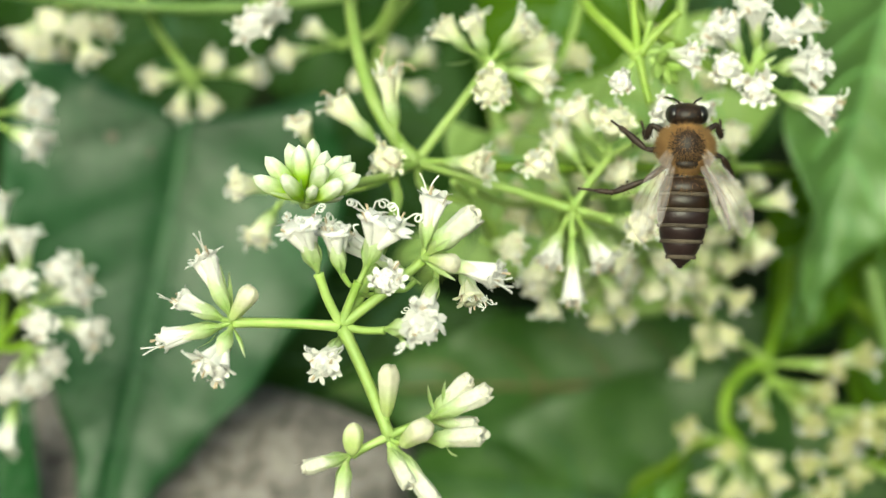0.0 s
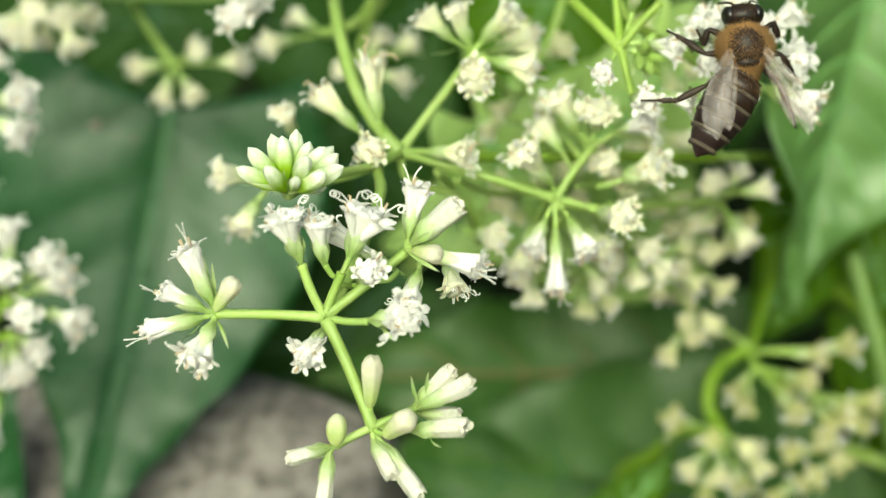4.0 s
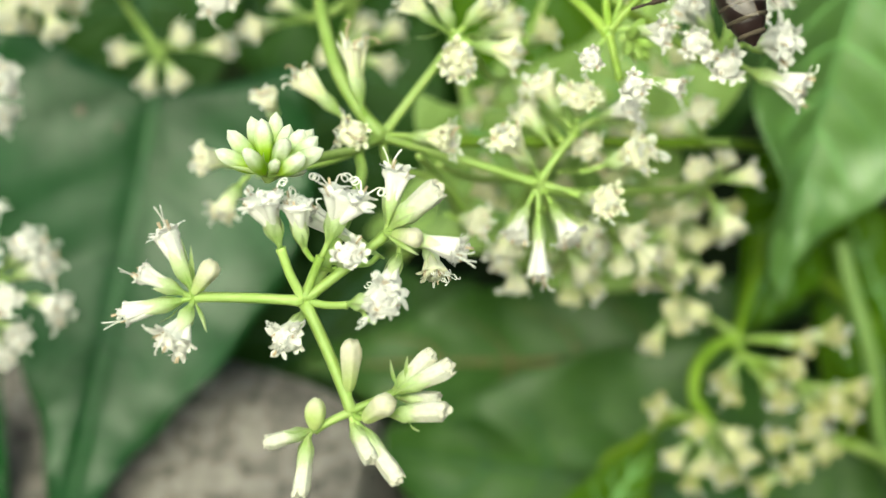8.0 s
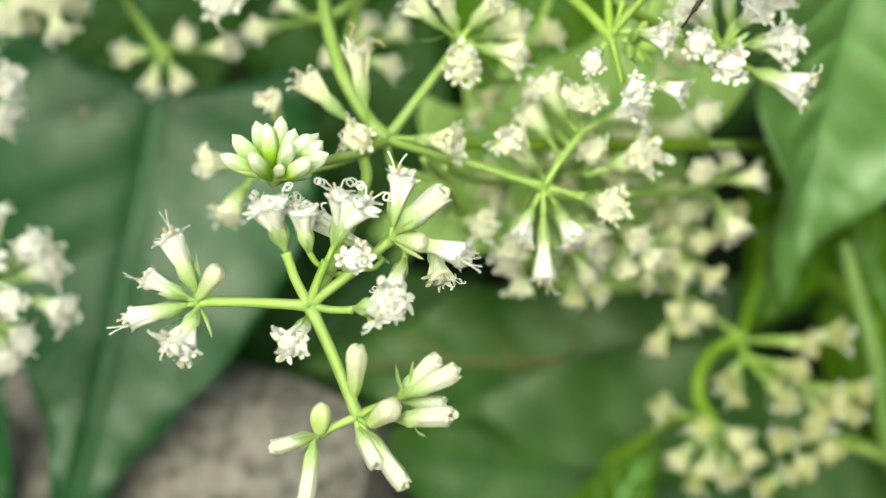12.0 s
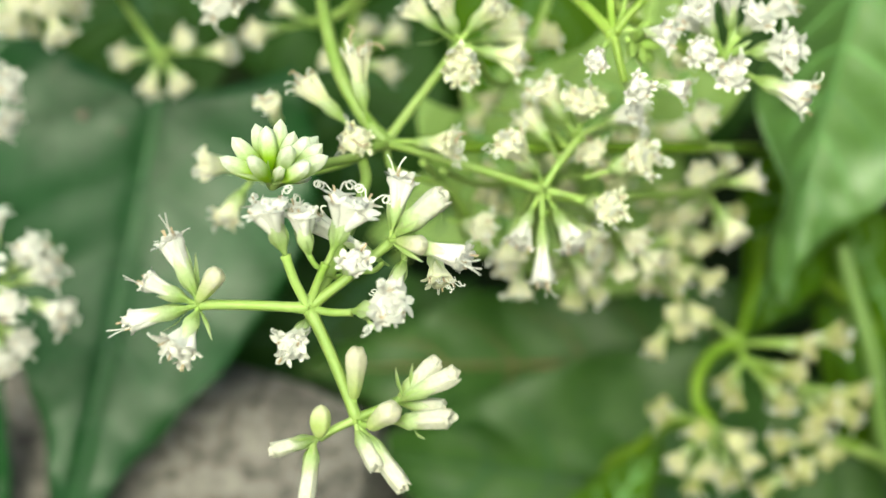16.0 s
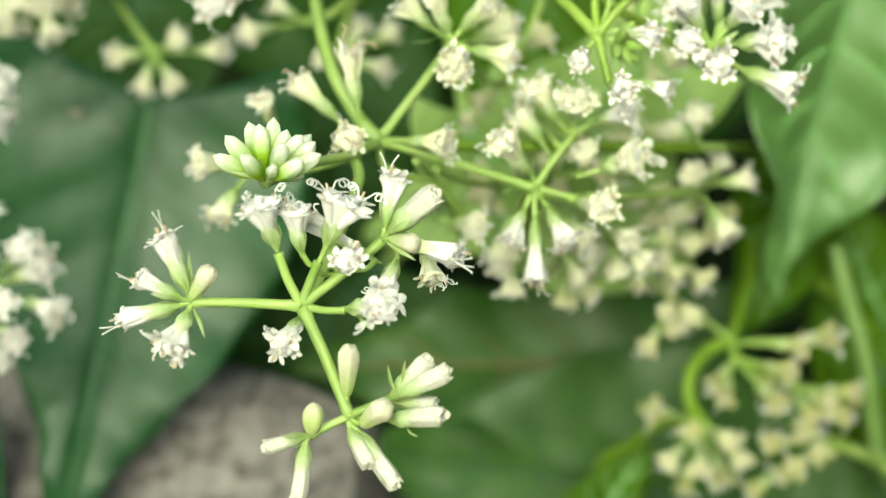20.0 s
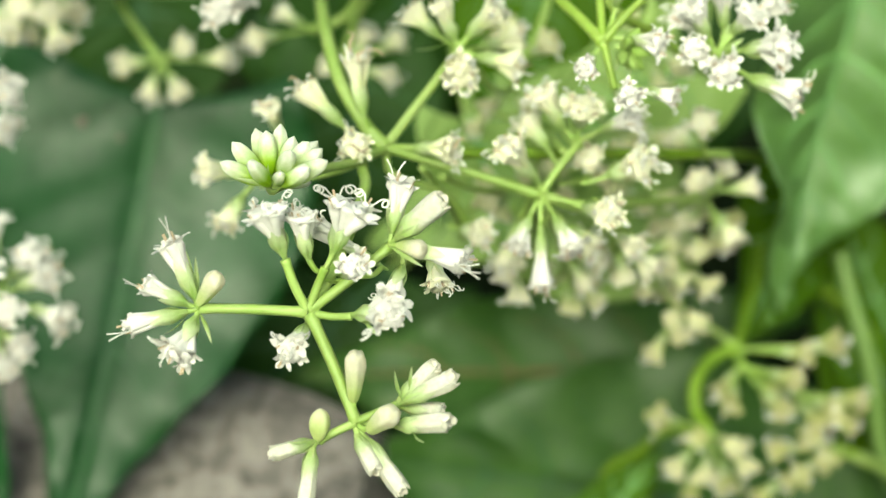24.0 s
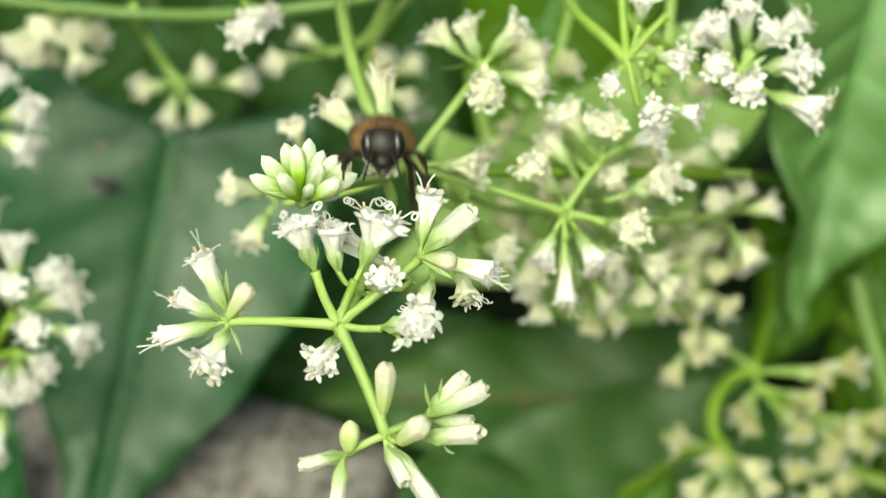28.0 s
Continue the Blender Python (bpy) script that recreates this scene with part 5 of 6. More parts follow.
loose(WILT, (31.01, -20.18, -54.00), [(30.47, -19.63, -53.00)], "wilted", 0.95, 0.42,
      (24.18, -18.54, -49.00), (29.00, -21.05, -50.00), (33.28, -27.30, -52.00), (28.89, -28.76, -56.00))
loose(WILT, (45.99, -22.73, -56.00), [(46.91, -22.86, -56.00), (48.45, -23.37, -57.00)], "wilted", 0.95, 0.42,
      (41.73, -20.93, -50.00), (43.38, -23.60, -50.00), (37.91, -22.20, -50.00), (40.30, -25.00, -48.00), (40.03, -27.12, -56.00), (36.43, -28.76, -56.00))
WHITE = "white open flower heads of a neighbouring cluster, slightly out of focus"
loose(WHITE, (-51.69, 16.07, -36.00), [(-54.91, 28.12, -41.00)], "open", 1.15, 0.45,
      (-43.35, 16.58, -31.00), (-43.82, 12.60, -32.00), (-47.37, 21.36, -34.00), curl=0, threads=3)
loose(WHITE, (-46.65, -4.57, -35.00), [(-49.80, -8.23, -38.00), (-55.09, -13.29, -44.00), (-68.97, -23.03, -60.00), canopy_of(-0.1, -0.04, 0.0)], "open", 1.08, 0.45,
      (-45.91, 3.87, -32.00), (-41.14, 0.48, -31.00), (-39.50, -1.96, -32.00), (-45.49, -1.00, -28.00), (-37.84, -6.81, -31.00), (-42.45, -5.67, -26.00), curl=0, threads=3)
loose(WHITE, (-46.42, -8.04, -36.00), [(-48.34, -8.55, -37.00), (-49.80, -8.35, -38.00)], "open", 1.05, 0.42,
      (-44.38, -12.46, -31.00), (-47.39, -13.03, -31.00), (-41.95, -9.52, -30.00), (-48.97, -19.30, -36.00), curl=0, threads=3)
loose(WHITE, (-48.95, 0.29, -37.00), [(-49.50, -3.91, -38.00), (-49.80, -8.23, -38.00)], "open", 1.00, 0.40,
      (-49.95, 3.22, -34.00), (-50.53, -1.48, -34.00), (-50.42, 7.51, -38.00), curl=0, threads=3)

# ---------------------------------------------------------------- the bee; it faces local y, its back is local z
def fluff(bm, centre, radii, count, long, rand, lo=-0.4, lean=(0, -0.3, 0), hi=1.0):
    """Short hairs that stand out from an ellipsoid."""
    for _ in range(count):
        z = rand.uniform(lo, hi)
        a = rand.uniform(0, 2 * math.pi)
        q = math.sqrt(max(0, 1 - z * z))
        n = Vector((q * math.cos(a), q * math.sin(a), z))
        p = Vector(centre) + Vector((n.x * radii[0], n.y * radii[1], n.z * radii[2])) * 0.97
        d = (n + Vector(lean) + Vector((rand.uniform(-0.35, 0.35), rand.uniform(-0.35, 0.35), rand.uniform(-0.35, 0.35)))).normalized()
        s = d.orthogonal().normalized()
        o = d.cross(s)
        w = 0.03
        foot = [bm.verts.new(p + s * w), bm.verts.new(p - s * w * 0.5 + o * w), bm.verts.new(p - s * w * 0.5 - o * w)]
        top = bm.verts.new(p + d * long * rand.uniform(0.6, 1.2))
        for k in range(3):
            bm.faces.new((foot[k], foot[(k + 1) % 3], top))


def ellipsoid(bm, centre, radii, sides=20, rings=14, taper=0.0):
    got = bmesh.ops.create_uvsphere(bm, u_segments=sides, v_segments=rings, radius=1.0)["verts"]
    for v in got:
        k = 1 - taper * v.co.z
        v.co = Vector((v.co.x * radii[0] * k, v.co.y * radii[1] * k, v.co.z * radii[2])) + Vector(centre)
    return got


def build_wing(parent, side, fore):
    """One wing, hinged at its root: a clear skin with brown veins."""
    long, wide = (7.3, 2.05) if fore else (5.4, 1.5)

    def edge(s, u):
        w = wide * (0.16 + 0.84 * math.sin(math.pi * min(1, s * 0.62 + 0.1)) ** 1.4) * math.sqrt(max(0.0, 1 - max(0, (s - 0.72) / 0.28) ** 2.2))
        return Vector((side * (u - 0.22) * w, -s * long, 0.1 * math.sin(u * 9) + 0.35 * s * s))

    bm = bmesh.new()
    sheet(bm, [[edge(i / 22, j / 8) for j in range(9)] for i in range(23)])
    bmesh.ops.remove_doubles(bm, verts=bm.verts[:], dist=0.003)
    bmesh.ops.solidify(bm, geom=bm.faces[:], thickness=0.02)
    wing = part("forewing" if fore else "hindwing", bm, WING, parent)
    for u0, u1, end in ((0.0, 0.02, 0.96), (0.25, 0.3, 0.9), (0.4, 0.62, 0.85), (0.5, 0.9, 0.7)):
        bm = bmesh.new()
        tube(bm, [edge(end * i / 12, u0 + (u1 - u0) * i / 12) + Vector((0, 0, 0.02)) for i in range(13)], lambda t: 0.022 * (1 - 0.6 * t), 5)
        part("wing_vein", bm, FUR_DARK, wing)
    return wing


def build_leg(parent, *joints):
    """A leg of three visible joints; the first is where it leaves the body."""
    j = [Vector(p) for p in joints]
    bm = bmesh.new()
    tube(bm, spline([j[0], j[0].lerp(j[1], 0.5) + Vector((0, 0, 0.12)), j[1]], 5), lambda t: 0.16 + 0.1 * math.sin(math.pi * t), 8)
    leg = part("leg", bm, LEG, parent)
    bm = bmesh.new()
    tube(bm, spline([j[1], j[1].lerp(j[2], 0.5), j[2]], 5), lambda t: 0.15 + 0.4 * t * (1.15 - t), 8)
    rand = random.Random(len(parent.children))
    fluff(bm, j[1].lerp(j[2], 0.6), (0.22, 0.5, 0.22), 40, 0.35, rand, -1)
    part("tibia", bm, LEG, leg)
    bm = bmesh.new()
    pts = spline([j[2], j[2].lerp(j[3], 0.5) + Vector((0, 0, 0.1)), j[3]], 8)
    tube(bm, pts, lambda t: (0.21 if t < 0.45 else 0.1) * (1 + 0.25 * math.sin(t * 40)), 7)
    part("tarsus", bm, LEG, leg)
    return leg


def build_bee():
    rand = random.Random(3)
    bee = tagged(new("honey_bee"), "dark brown honey bee with tan fur and clear wings", "bee")
    bm = bmesh.new()
    ellipsoid(bm, (0, 0, 0), (1.75, 1.85, 1.6))
    thorax = part("thorax", bm, CHITIN, bee)
    bm = bmesh.new()
    fluff(bm, (0, 0, 0), (1.72, 1.82, 1.6), 1700, 0.62, rand, -0.3, (0, -0.3, 0), 0.72)
    part("fur", bm, FUR, thorax)
    bm = bmesh.new()
    for a, b in (((1.12, 0.0, -0.2), 1900), ((-1.12, 0.0, -0.2), 1900), ((0, 1.1, -0.1), 1300), ((0, -1.4, 0.1), 1500)):
        fluff(bm, a, (0.8, 1.2, 0.95), b, 0.65, rand, -0.8, (a[0] * 0.3, a[1] * 0.3 - 0.2, 0))
    part("fur_collar", bm, FUR, thorax, "orange tan fur")
    bm = bmesh.new()
    ellipsoid(bm, (0, 0.15, 0.84), (1.2, 1.32, 0.88))
    ellipsoid(bm, (0, -1.2, 0.95), (0.9, 0.45, 0.5))
    part("scutum", bm, PLATE, thorax, "bare shiny back plate")

    bm = bmesh.new()
    fluff(bm, (0, 0.1, 0.2), (1.45, 1.55, 1.46), 700, 0.42, rand, 0.45, (0, -0.4, 0))
    part("back_fur", bm, FUR_DARK, thorax, "short brown fur")

    face = new("head")
    face.parent = bee
    face.matrix_basis = Matrix.Translation((0, 2.35 * MM, -0.2 * MM))
    bm = bmesh.new()
    ellipsoid(bm, (0, 0.1, -0.25), (1.58, 0.98, 1.62), 20, 14, -0.08)
    ellipsoid(bm, (0, 0.55, -1.25), (0.7, 0.5, 0.65))
    part("skull", bm, CHITIN, face)
    for s in (-1, 1):
        bm = bmesh.new()
        ellipsoid(bm, (s * 1.06, 0.18, -0.08), (0.56, 0.74, 1.16))
        part("eye", bm, EYE, face)
        bm = bmesh.new()
        tube(bm, spline([(s * 0.35, 0.8, -0.4), (s * 0.7, 1.2, -0.7), (s * 1.1, 1.4, -1.6), (s * 1.4, 1.5, -2.6)], 6), 0.085, 7)
        part("antenna", bm, CHITIN, face)
        bm = bmesh.new()
        tube(bm, spline([(s * 0.4, 0.6, -1.6), (s * 0.3, 0.7, -2.0), (s * 0.05, 0.75, -2.25)], 5), lambda t: 0.2 - 0.1 * t, 7)
        part("mandible", bm, CHITIN, face)
    bm = bmesh.new()
    fluff(bm, (0, 0.1, 0.1), (1.2, 0.85, 1.3), 180, 0.35, rand, -0.2, (0, 0.3, 0.2))
    part("face_fur", bm, FUR_DARK, face)

    tail = new("abdomen")
    tail.parent = bee
    tail.matrix_basis = Matrix.Translation((0, -1.75 * MM, 0))
    radii = [0.6, 1.55, 1.86, 1.95, 1.88, 1.62, 1.14, 0.2]
    ends = [0.0, 0.55, 1.6, 2.8, 4.0, 5.2, 6.4, 7.4]
    for k in range(7):
        bm = bmesh.new()
        r0, r1, y0, y1 = radii[k], radii[k + 1], ends[k], ends[k + 1]
        prof = [(r0 * 0.97, -y0), ((r0 + r1) / 2 * 1.03, -(y0 + y1) / 2), (r1 * 1.035, -y1 + 0.08), (r1 * 0.95, -y1 - 0.05)]
        lathe(bm, prof, 22)
        bmesh.ops.rotate(bm, verts=bm.verts[:], cent=(0, 0, 0), matrix=Matrix.Rotation(radians(-90), 3, "X"))
        for v in bm.verts:
            v.co = Vector((v.co.x, v.co.y, v.co.z * 0.82 - 0.02 * v.co.y ** 2 - 0.1))
        part("segment", bm, SHELL_BROWN if k < 3 else SHELL, tail)
        if 1 < k < 7:
            bm = bmesh.new()
            lathe(bm, [(r0 * 1.0, -y0 - 0.02), (r0 * 1.045, -y0 - 0.1), (r0 * 1.045, -y0 - 0.22), (r0 * 1.02, -y0 - 0.33)], 22)
            bmesh.ops.rotate(bm, verts=bm.verts[:], cent=(0, 0, 0), matrix=Matrix.Rotation(radians(-90), 3, "X"))
            for v in bm.verts:
                v.co = Vector((v.co.x, v.co.y, v.co.z * 0.82 - 0.02 * v.co.y ** 2 - 0.1))
            part("hair_band", bm, BAND, tail, "tan hair band")
    bm = bmesh.new()
    fluff(bm, (0, -1.2, 0.0), (1.75, 1.1, 1.45), 160, 0.4, rand, -0.3, (0, -0.8, 0))
    part("fur", bm, FUR_DARK, tail)

    wings = []
    for s in (-1, 1):
        root = new("wing")
        root.parent = bee
        build_wing(root, s, True)
        rear = build_wing(root, s, False)
        rear.matrix_basis = Matrix.Translation((-s * 0.5 * MM, -0.9 * MM, -0.12 * MM)) @ Matrix.Rotation(radians(-s * 4), 4, "Z")
        wings.append(root)
    build_leg(bee, (-1.2, 1.0, -1.1), (-2.6, 1.7, -0.9), (-2.9, 0.6, -1.6), (-3.2, 1.9, -2.6))
    build_leg(bee, (1.2, 1.0, -1.1), (2.4, 1.9, -1.0), (2.9, 0.9, -1.8), (2.9, 2.2, -2.8))
    middle = build_leg(bee, (-1.3, -0.3, -1.2), (-3.0, -0.2, -0.6), (-4.4, 1.0, -1.2), (-5.6, 1.9, -2.0))
    build_leg(bee, (1.3, -0.3, -1.2), (2.9, -0.6, -0.9), (3.6, -1.6, -1.8), (4.2, -2.2, -2.8))
    hind = build_leg(bee, (-1.2, -1.3, -1.1), (-3.0, -2.6, -0.5), (-5.3, -3.6, -1.0), (-8.0, -3.4, -1.6))
    build_leg(bee, (1.2, -1.3, -1.1), (2.6, -2.8, -1.0), (3.4, -4.6, -1.8), (4.0, -6.2, -2.6))
    bee.scale = (1.12, 1.12, 1.12)
    return bee, tail, wings, (middle, hind)


def build_fly():
    """A small dark fly that settles on the heart-shaped leaf."""
    fly = tagged(new("small_fly"), "tiny dark fly on the large blue-green leaf", "fly")
    bm = bmesh.new()
    ellipsoid(bm, (0, 0, 0), (0.5, 0.7, 0.5))
    part("thorax", bm, FLY, fly)
    bm = bmesh.new()
    ellipsoid(bm, (0, -1.2, -0.05), (0.5, 0.85, 0.42))
    part("abdomen", bm, FLY, fly)
    bm = bmesh.new()
    ellipsoid(bm, (0, 0.95, 0), (0.48, 0.35, 0.42))
    part("head", bm, FLY, fly)
    for s in (-1, 1):
        bm = bmesh.new()
        sheet(bm, [[Vector((s * (0.25 + u * 0.75 * math.sin(math.pi * (0.1 + 0.85 * t))), 0.1 - 2.5 * t, 0.45 + 0.1 * t)) for u in (0, 0.5, 1)] for t in (k / 8 for k in range(9))])
        bmesh.ops.solidify(bm, geom=bm.faces[:], thickness=0.02)
        part("wing", bm, WING, fly)
        for k in range(3):
            bm = bmesh.new()
            tube(bm, spline([(s * 0.3, 0.4 - 0.5 * k, -0.3), (s * 1.0, 0.7 - 0.7 * k, -0.2), (s * 1.3, 0.9 - 0.9 * k, -0.8)], 4), 0.07, 5)
            part("leg", bm, FLY, fly)
    fly.scale = (1.2, 1.2, 1.2)
    return fly


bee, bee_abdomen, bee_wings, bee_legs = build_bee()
fly = build_fly()


def motions():
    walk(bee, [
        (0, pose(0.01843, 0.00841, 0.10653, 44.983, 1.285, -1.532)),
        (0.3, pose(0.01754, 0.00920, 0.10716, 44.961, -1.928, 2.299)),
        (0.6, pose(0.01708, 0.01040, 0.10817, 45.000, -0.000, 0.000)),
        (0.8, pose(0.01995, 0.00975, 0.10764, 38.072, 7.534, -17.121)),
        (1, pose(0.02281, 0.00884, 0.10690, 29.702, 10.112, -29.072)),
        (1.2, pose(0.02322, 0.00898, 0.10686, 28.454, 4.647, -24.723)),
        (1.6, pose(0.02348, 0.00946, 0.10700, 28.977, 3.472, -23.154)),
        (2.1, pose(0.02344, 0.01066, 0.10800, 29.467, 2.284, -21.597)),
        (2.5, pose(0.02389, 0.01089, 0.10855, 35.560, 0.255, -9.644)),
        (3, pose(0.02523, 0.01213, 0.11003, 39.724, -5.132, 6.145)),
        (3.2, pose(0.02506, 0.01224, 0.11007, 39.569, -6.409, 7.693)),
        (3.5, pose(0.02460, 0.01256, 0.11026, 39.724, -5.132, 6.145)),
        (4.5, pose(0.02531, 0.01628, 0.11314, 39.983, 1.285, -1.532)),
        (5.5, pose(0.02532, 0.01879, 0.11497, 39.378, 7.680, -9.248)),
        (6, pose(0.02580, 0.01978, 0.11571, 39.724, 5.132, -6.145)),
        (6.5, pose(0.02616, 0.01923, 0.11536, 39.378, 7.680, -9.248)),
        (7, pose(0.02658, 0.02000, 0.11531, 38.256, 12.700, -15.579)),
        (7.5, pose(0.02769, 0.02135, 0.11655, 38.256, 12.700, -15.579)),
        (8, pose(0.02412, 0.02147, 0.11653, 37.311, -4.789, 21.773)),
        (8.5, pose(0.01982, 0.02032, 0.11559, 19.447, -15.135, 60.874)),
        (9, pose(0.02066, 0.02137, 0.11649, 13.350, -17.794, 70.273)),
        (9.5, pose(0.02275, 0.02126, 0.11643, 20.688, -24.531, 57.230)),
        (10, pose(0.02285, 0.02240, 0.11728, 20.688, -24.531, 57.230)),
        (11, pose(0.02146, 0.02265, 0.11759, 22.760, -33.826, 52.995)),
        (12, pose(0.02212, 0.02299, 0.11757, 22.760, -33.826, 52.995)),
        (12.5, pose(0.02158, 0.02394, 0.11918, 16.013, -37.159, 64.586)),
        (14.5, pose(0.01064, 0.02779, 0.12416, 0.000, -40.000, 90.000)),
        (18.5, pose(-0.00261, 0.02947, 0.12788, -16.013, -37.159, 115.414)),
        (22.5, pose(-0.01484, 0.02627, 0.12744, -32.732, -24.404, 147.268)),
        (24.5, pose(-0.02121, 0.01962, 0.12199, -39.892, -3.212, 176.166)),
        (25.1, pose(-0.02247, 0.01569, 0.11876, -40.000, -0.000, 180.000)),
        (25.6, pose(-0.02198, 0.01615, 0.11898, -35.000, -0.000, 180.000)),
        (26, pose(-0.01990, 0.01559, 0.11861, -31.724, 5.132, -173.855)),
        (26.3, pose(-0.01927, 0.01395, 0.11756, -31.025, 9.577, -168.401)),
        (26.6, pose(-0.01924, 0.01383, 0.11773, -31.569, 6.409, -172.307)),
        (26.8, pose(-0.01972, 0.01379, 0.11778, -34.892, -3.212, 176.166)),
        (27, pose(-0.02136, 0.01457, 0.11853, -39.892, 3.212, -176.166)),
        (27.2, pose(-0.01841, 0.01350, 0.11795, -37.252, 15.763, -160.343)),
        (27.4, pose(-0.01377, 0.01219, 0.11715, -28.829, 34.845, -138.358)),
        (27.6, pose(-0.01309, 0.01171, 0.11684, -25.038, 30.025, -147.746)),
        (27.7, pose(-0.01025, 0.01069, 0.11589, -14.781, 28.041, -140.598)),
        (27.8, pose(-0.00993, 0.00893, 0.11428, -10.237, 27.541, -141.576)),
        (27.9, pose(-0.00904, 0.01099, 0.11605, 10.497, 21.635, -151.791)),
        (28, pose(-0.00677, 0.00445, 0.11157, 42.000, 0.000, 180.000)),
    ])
    walk(bee_abdomen, [
        (0, pose(0, -0.00175, 0, -4, 0, 0)),
        (0.6, pose(0, -0.00175, 0, -4, 0, 0)),
        (1, pose(0, -0.00175, 0, -8, 0, -29)),
        (1.2, pose(0, -0.00175, 0, -8, 0, -31)),
        (2.1, pose(0, -0.00175, 0, -8, 0, -34)),
        (2.5, pose(0, -0.00175, 0, -14, 0, -44)),
        (3, pose(0, -0.00175, 0, 0, 0, -48)),
        (3.5, pose(0, -0.00175, 0, 0, 0, -44)),
        (5.5, pose(0, -0.00175, 0, -4, 0, -2)),
        (12, pose(0, -0.00175, 0, -4, 0, 0)),
        (25, pose(0, -0.00175, 0, -6, 0, 0)),
        (27, pose(0, -0.00175, 0, -6, 0, 6)),
        (27.4, pose(0, -0.00175, 0, -6, 0, 14)),
        (28, pose(0, -0.00175, 0, -6, 0, 14)),
    ])
    walk(bee_wings[0], [
        (0, pose(-0.0011, -0.0003, 0.0011, -8, 10, -20)),
        (0.6, pose(-0.0011, -0.0003, 0.0011, -8, 10, -22)),
        (1, pose(-0.0011, -0.0003, 0.0011, -4, 80, -34)),
        (2.1, pose(-0.0011, -0.0003, 0.0011, -4, 80, -30)),
        (2.5, pose(-0.0011, -0.0003, 0.0011, -12, 20, -14)),
        (3, pose(-0.0011, -0.0003, 0.0011, -14, 10, -20)),
        (3.5, pose(-0.0011, -0.0003, 0.0011, -14, 10, -20)),
        (5.5, pose(-0.0011, -0.0003, 0.0011, -8, 10, -12)),
        (6.5, pose(-0.0011, -0.0003, 0.0011, -8, 10, -10)),
        (7, pose(-0.0011, -0.0003, 0.0011, -10, 0, -5)),
        (8, pose(-0.0011, -0.0003, 0.0011, -10, 0, 6)),
        (24, pose(-0.0011, -0.0003, 0.0011, -8, 10, 0)),
        (25, pose(-0.0011, -0.0003, 0.0011, -62, 0, -55)),
        (27.8, pose(-0.0011, -0.0003, 0.0011, -62, 0, -55)),
        (28, pose(-0.0011, -0.0003, 0.0011, -4, 0, -16)),
    ])
    walk(bee_wings[1], [
        (0, pose(0.0011, -0.0003, 0.0011, -8, -10, 29)),
        (0.6, pose(0.0011, -0.0003, 0.0011, -8, -10, 38)),
        (1, pose(0.0011, -0.0003, 0.0011, 8, -60, 14)),
        (2.1, pose(0.0011, -0.0003, 0.0011, 8, -60, 10)),
        (2.5, pose(0.0011, -0.0003, 0.0011, -4, -40, 24)),
        (3, pose(0.0011, -0.0003, 0.0011, 4, -50, 24)),
        (3.5, pose(0.0011, -0.0003, 0.0011, 4, -50, 24)),
        (5.5, pose(0.0011, -0.0003, 0.0011, -8, -10, 30)),
        (6.5, pose(0.0011, -0.0003, 0.0011, -8, -10, 28)),
        (7, pose(0.0011, -0.0003, 0.0011, -8, 0, 22)),
        (8, pose(0.0011, -0.0003, 0.0011, -10, 0, 4)),
        (24, pose(0.0011, -0.0003, 0.0011, -8, -10, 10)),
        (25, pose(0.0011, -0.0003, 0.0011, -58, 0, 15)),
        (27.8, pose(0.0011, -0.0003, 0.0011, -58, 0, 15)),
        (28, pose(0.0011, -0.0003, 0.0011, -4, 0, 16)),
    ])
    for leg, x, y, z in ((bee_legs[0], -0.0013, -0.0003, -0.0012), (bee_legs[1], -0.0012, -0.0013, -0.0011)):
        rest, folded = Matrix(), pose(x, y, z) @ pose(0, 0, 0, 0, -62, 25) @ pose(-x, -y, -z)
        walk(leg, [(0, rest), (24, rest), (27.85, rest), (28, folded)])
    walk(fly, [
        (0, pose(-0.07351, 0.04331, 0.06728, 30.000, -0.000, 0.000)),
        (26, pose(-0.06411, 0.04291, 0.06579, 12.760, 33.826, -52.995)),
        (26.7, pose(-0.05057, 0.04408, 0.06223, 6.013, 37.159, -64.586)),
        (27, pose(-0.04525, 0.04760, 0.06289, -1.710, 39.273, -77.038)),
        (27.2, pose(-0.04347, 0.04747, 0.06264, -18.290, 39.273, -102.962)),
        (27.5, pose(-0.04212, 0.04736, 0.06238, -26.013, 37.159, -115.414)),
        (28, pose(-0.04131, 0.04705, 0.06194, -26.013, 37.159, -115.414)),
    ])
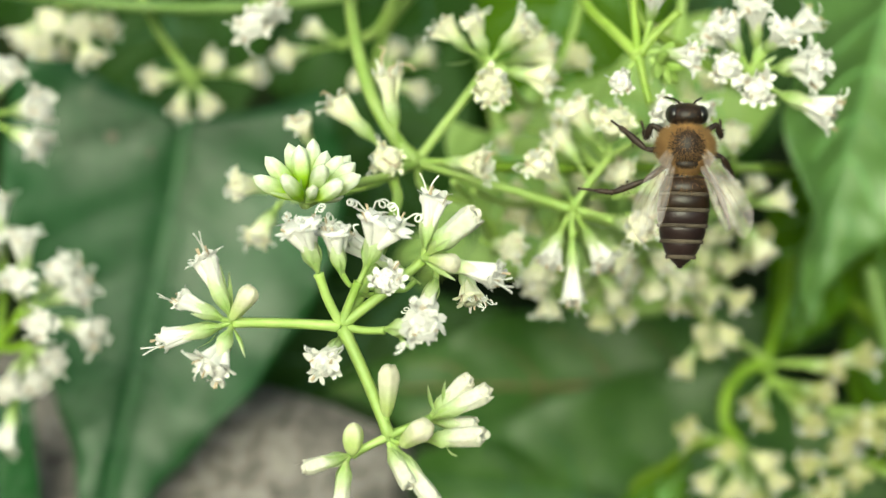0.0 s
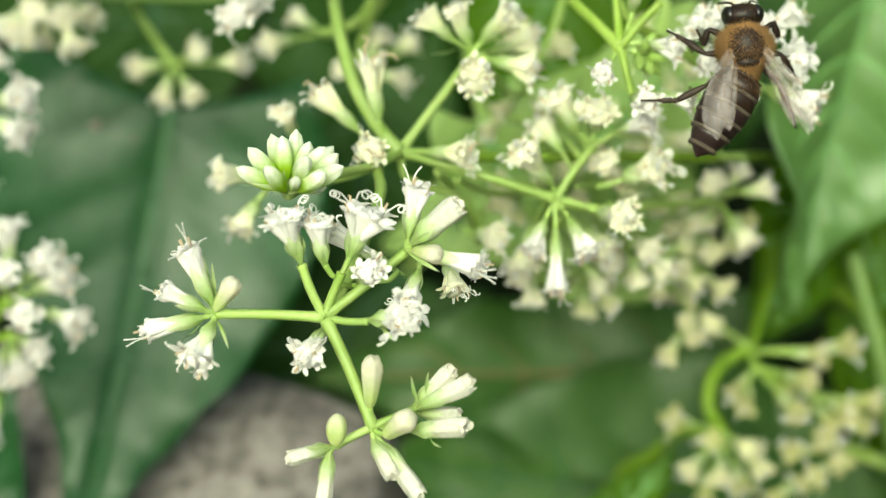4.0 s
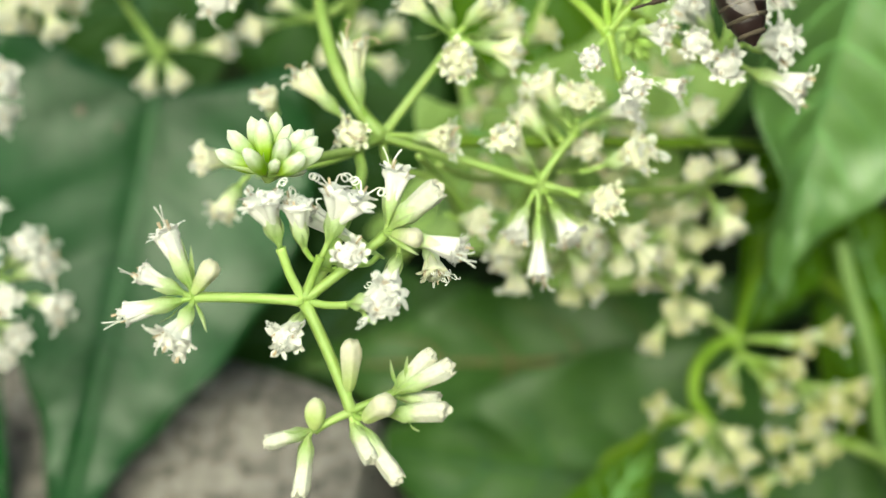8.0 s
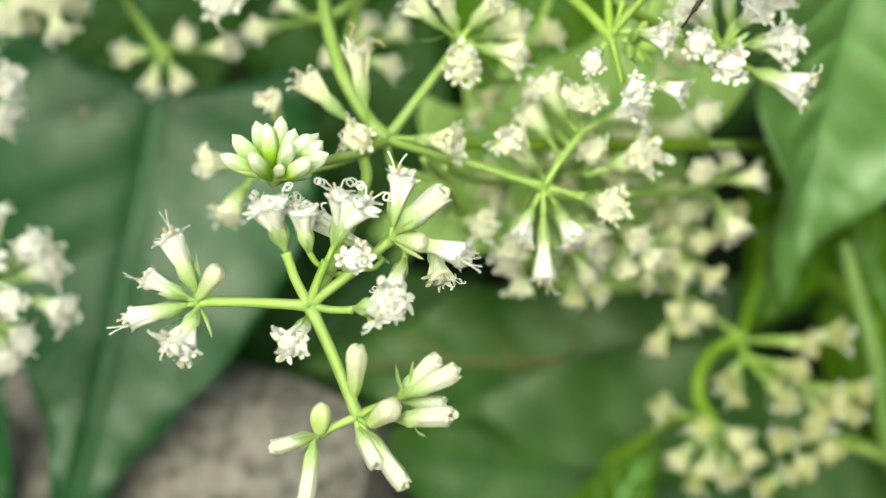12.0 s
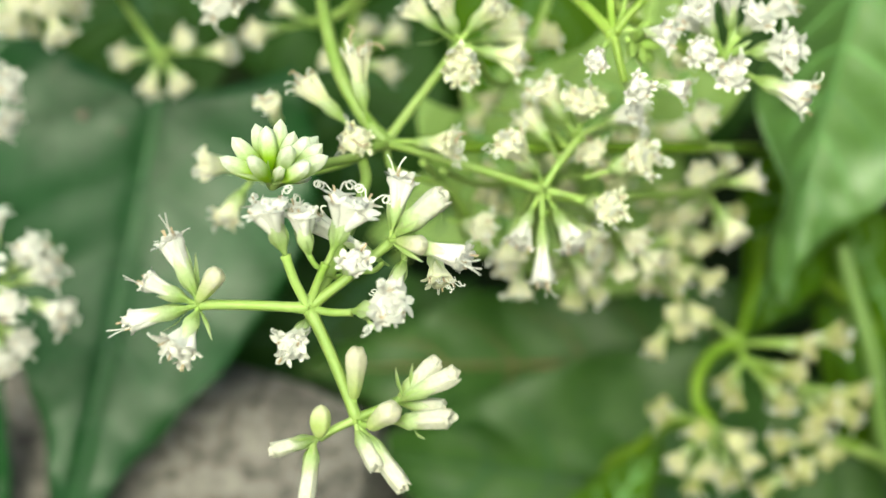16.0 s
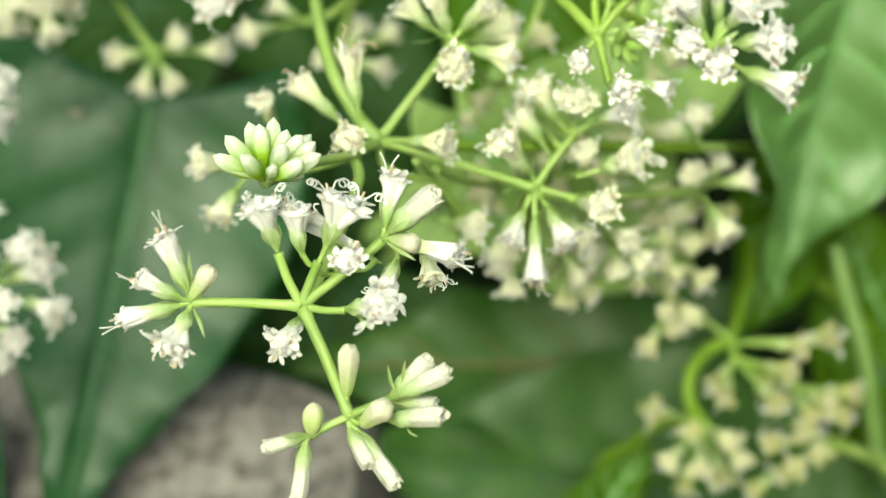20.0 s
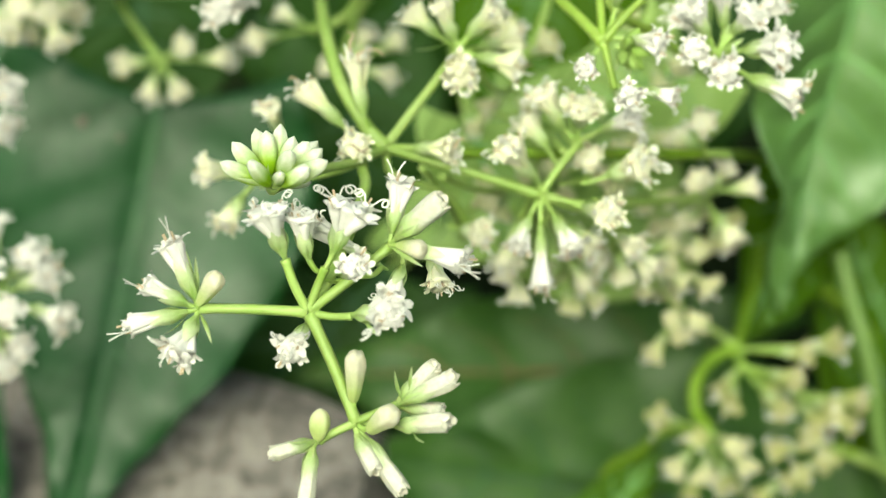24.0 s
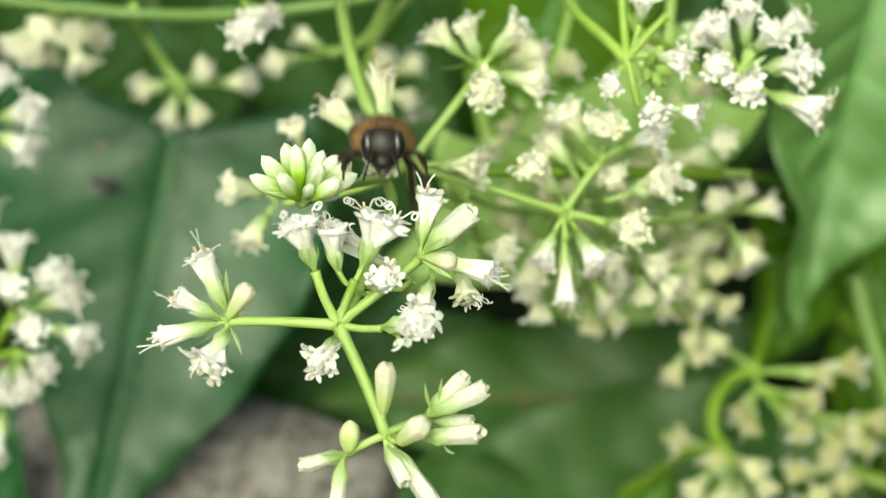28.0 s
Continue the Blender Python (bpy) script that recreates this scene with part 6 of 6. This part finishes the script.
    walk(visited, [
        (0, pose(0.01536, 0.02162, 0.10478, 40.000, -0.000, 0.000)),
        (0.5, pose(0.01495, 0.02170, 0.10485, 40.000, -0.000, 0.000)),
        (1, pose(0.01521, 0.02143, 0.10462, 40.000, -0.000, 0.000)),
        (2, pose(0.01521, 0.02147, 0.10465, 40.000, -0.000, 0.000)),
        (3.5, pose(0.01521, 0.02154, 0.10472, 40.000, -0.000, 0.000)),
        (5.5, pose(0.01557, 0.02147, 0.10465, 40.000, -0.000, 0.000)),
        (7, pose(0.01567, 0.02147, 0.10465, 40.000, -0.000, 0.000)),
        (8, pose(0.01572, 0.02143, 0.10462, 40.000, -0.000, 0.000)),
        (9, pose(0.01557, 0.02143, 0.10462, 40.000, -0.000, 0.000)),
        (10, pose(0.01562, 0.02143, 0.10462, 40.000, -0.000, 0.000)),
        (11, pose(0.01546, 0.02150, 0.10468, 40.000, -0.000, 0.000)),
        (12, pose(0.01546, 0.02143, 0.10462, 40.000, -0.000, 0.000)),
        (12.5, pose(0.01546, 0.02139, 0.10459, 40.000, -0.000, 0.000)),
        (14.5, pose(0.01541, 0.02162, 0.10478, 40.000, -0.000, 0.000)),
        (15, pose(0.01557, 0.02158, 0.10475, 40.000, -0.000, 0.000)),
        (15.5, pose(0.01592, 0.02166, 0.10482, 40.000, -0.000, 0.000)),
        (16, pose(0.01582, 0.02170, 0.10485, 40.000, -0.000, 0.000)),
        (16.5, pose(0.01557, 0.02143, 0.10462, 40.000, -0.000, 0.000)),
        (17, pose(0.01516, 0.02162, 0.10478, 40.000, -0.000, 0.000)),
        (18, pose(0.01505, 0.02162, 0.10478, 40.000, -0.000, 0.000)),
        (28, pose(0.01505, 0.02162, 0.10478, 40.000, -0.000, 0.000)),
    ])
    walk(landing, [
        (0, pose(0.02587, 0.02266, 0.10174, 40.000, -0.000, 0.000)),
        (0.5, pose(0.02566, 0.02282, 0.10187, 40.000, -0.000, 0.000)),
        (1, pose(0.02582, 0.02254, 0.10164, 40.000, -0.000, 0.000)),
        (2, pose(0.02587, 0.02262, 0.10171, 40.000, -0.000, 0.000)),
        (2.5, pose(0.02587, 0.02250, 0.10161, 40.000, -0.000, 0.000)),
        (3, pose(0.02592, 0.02230, 0.10144, 40.000, -0.000, 0.000)),
        (3.5, pose(0.02597, 0.02230, 0.10144, 40.000, -0.000, 0.000)),
        (5.5, pose(0.02587, 0.02258, 0.10167, 40.000, -0.000, 0.000)),
        (6, pose(0.02608, 0.02242, 0.10154, 40.000, -0.000, 0.000)),
        (6.5, pose(0.02608, 0.02238, 0.10151, 40.000, -0.000, 0.000)),
        (7, pose(0.02597, 0.02258, 0.10167, 40.000, -0.000, 0.000)),
        (8, pose(0.02613, 0.02250, 0.10161, 40.000, -0.000, 0.000)),
        (9, pose(0.02608, 0.02250, 0.10161, 40.000, -0.000, 0.000)),
        (10, pose(0.02613, 0.02250, 0.10161, 40.000, -0.000, 0.000)),
        (11, pose(0.02608, 0.02262, 0.10171, 40.000, -0.000, 0.000)),
        (12, pose(0.02597, 0.02270, 0.10177, 40.000, -0.000, 0.000)),
        (14.5, pose(0.02597, 0.02278, 0.10184, 40.000, -0.000, 0.000)),
        (15, pose(0.02603, 0.02258, 0.10167, 40.000, -0.000, 0.000)),
        (15.5, pose(0.02629, 0.02242, 0.10154, 40.000, -0.000, 0.000)),
        (16, pose(0.02623, 0.02234, 0.10147, 40.000, -0.000, 0.000)),
        (16.5, pose(0.02608, 0.02258, 0.10167, 40.000, -0.000, 0.000)),
        (17, pose(0.02576, 0.02298, 0.10201, 40.000, -0.000, 0.000)),
        (18, pose(0.02576, 0.02294, 0.10198, 40.000, -0.000, 0.000)),
        (28, pose(0.02576, 0.02294, 0.10198, 40.000, -0.000, 0.000)),
    ])


motions()
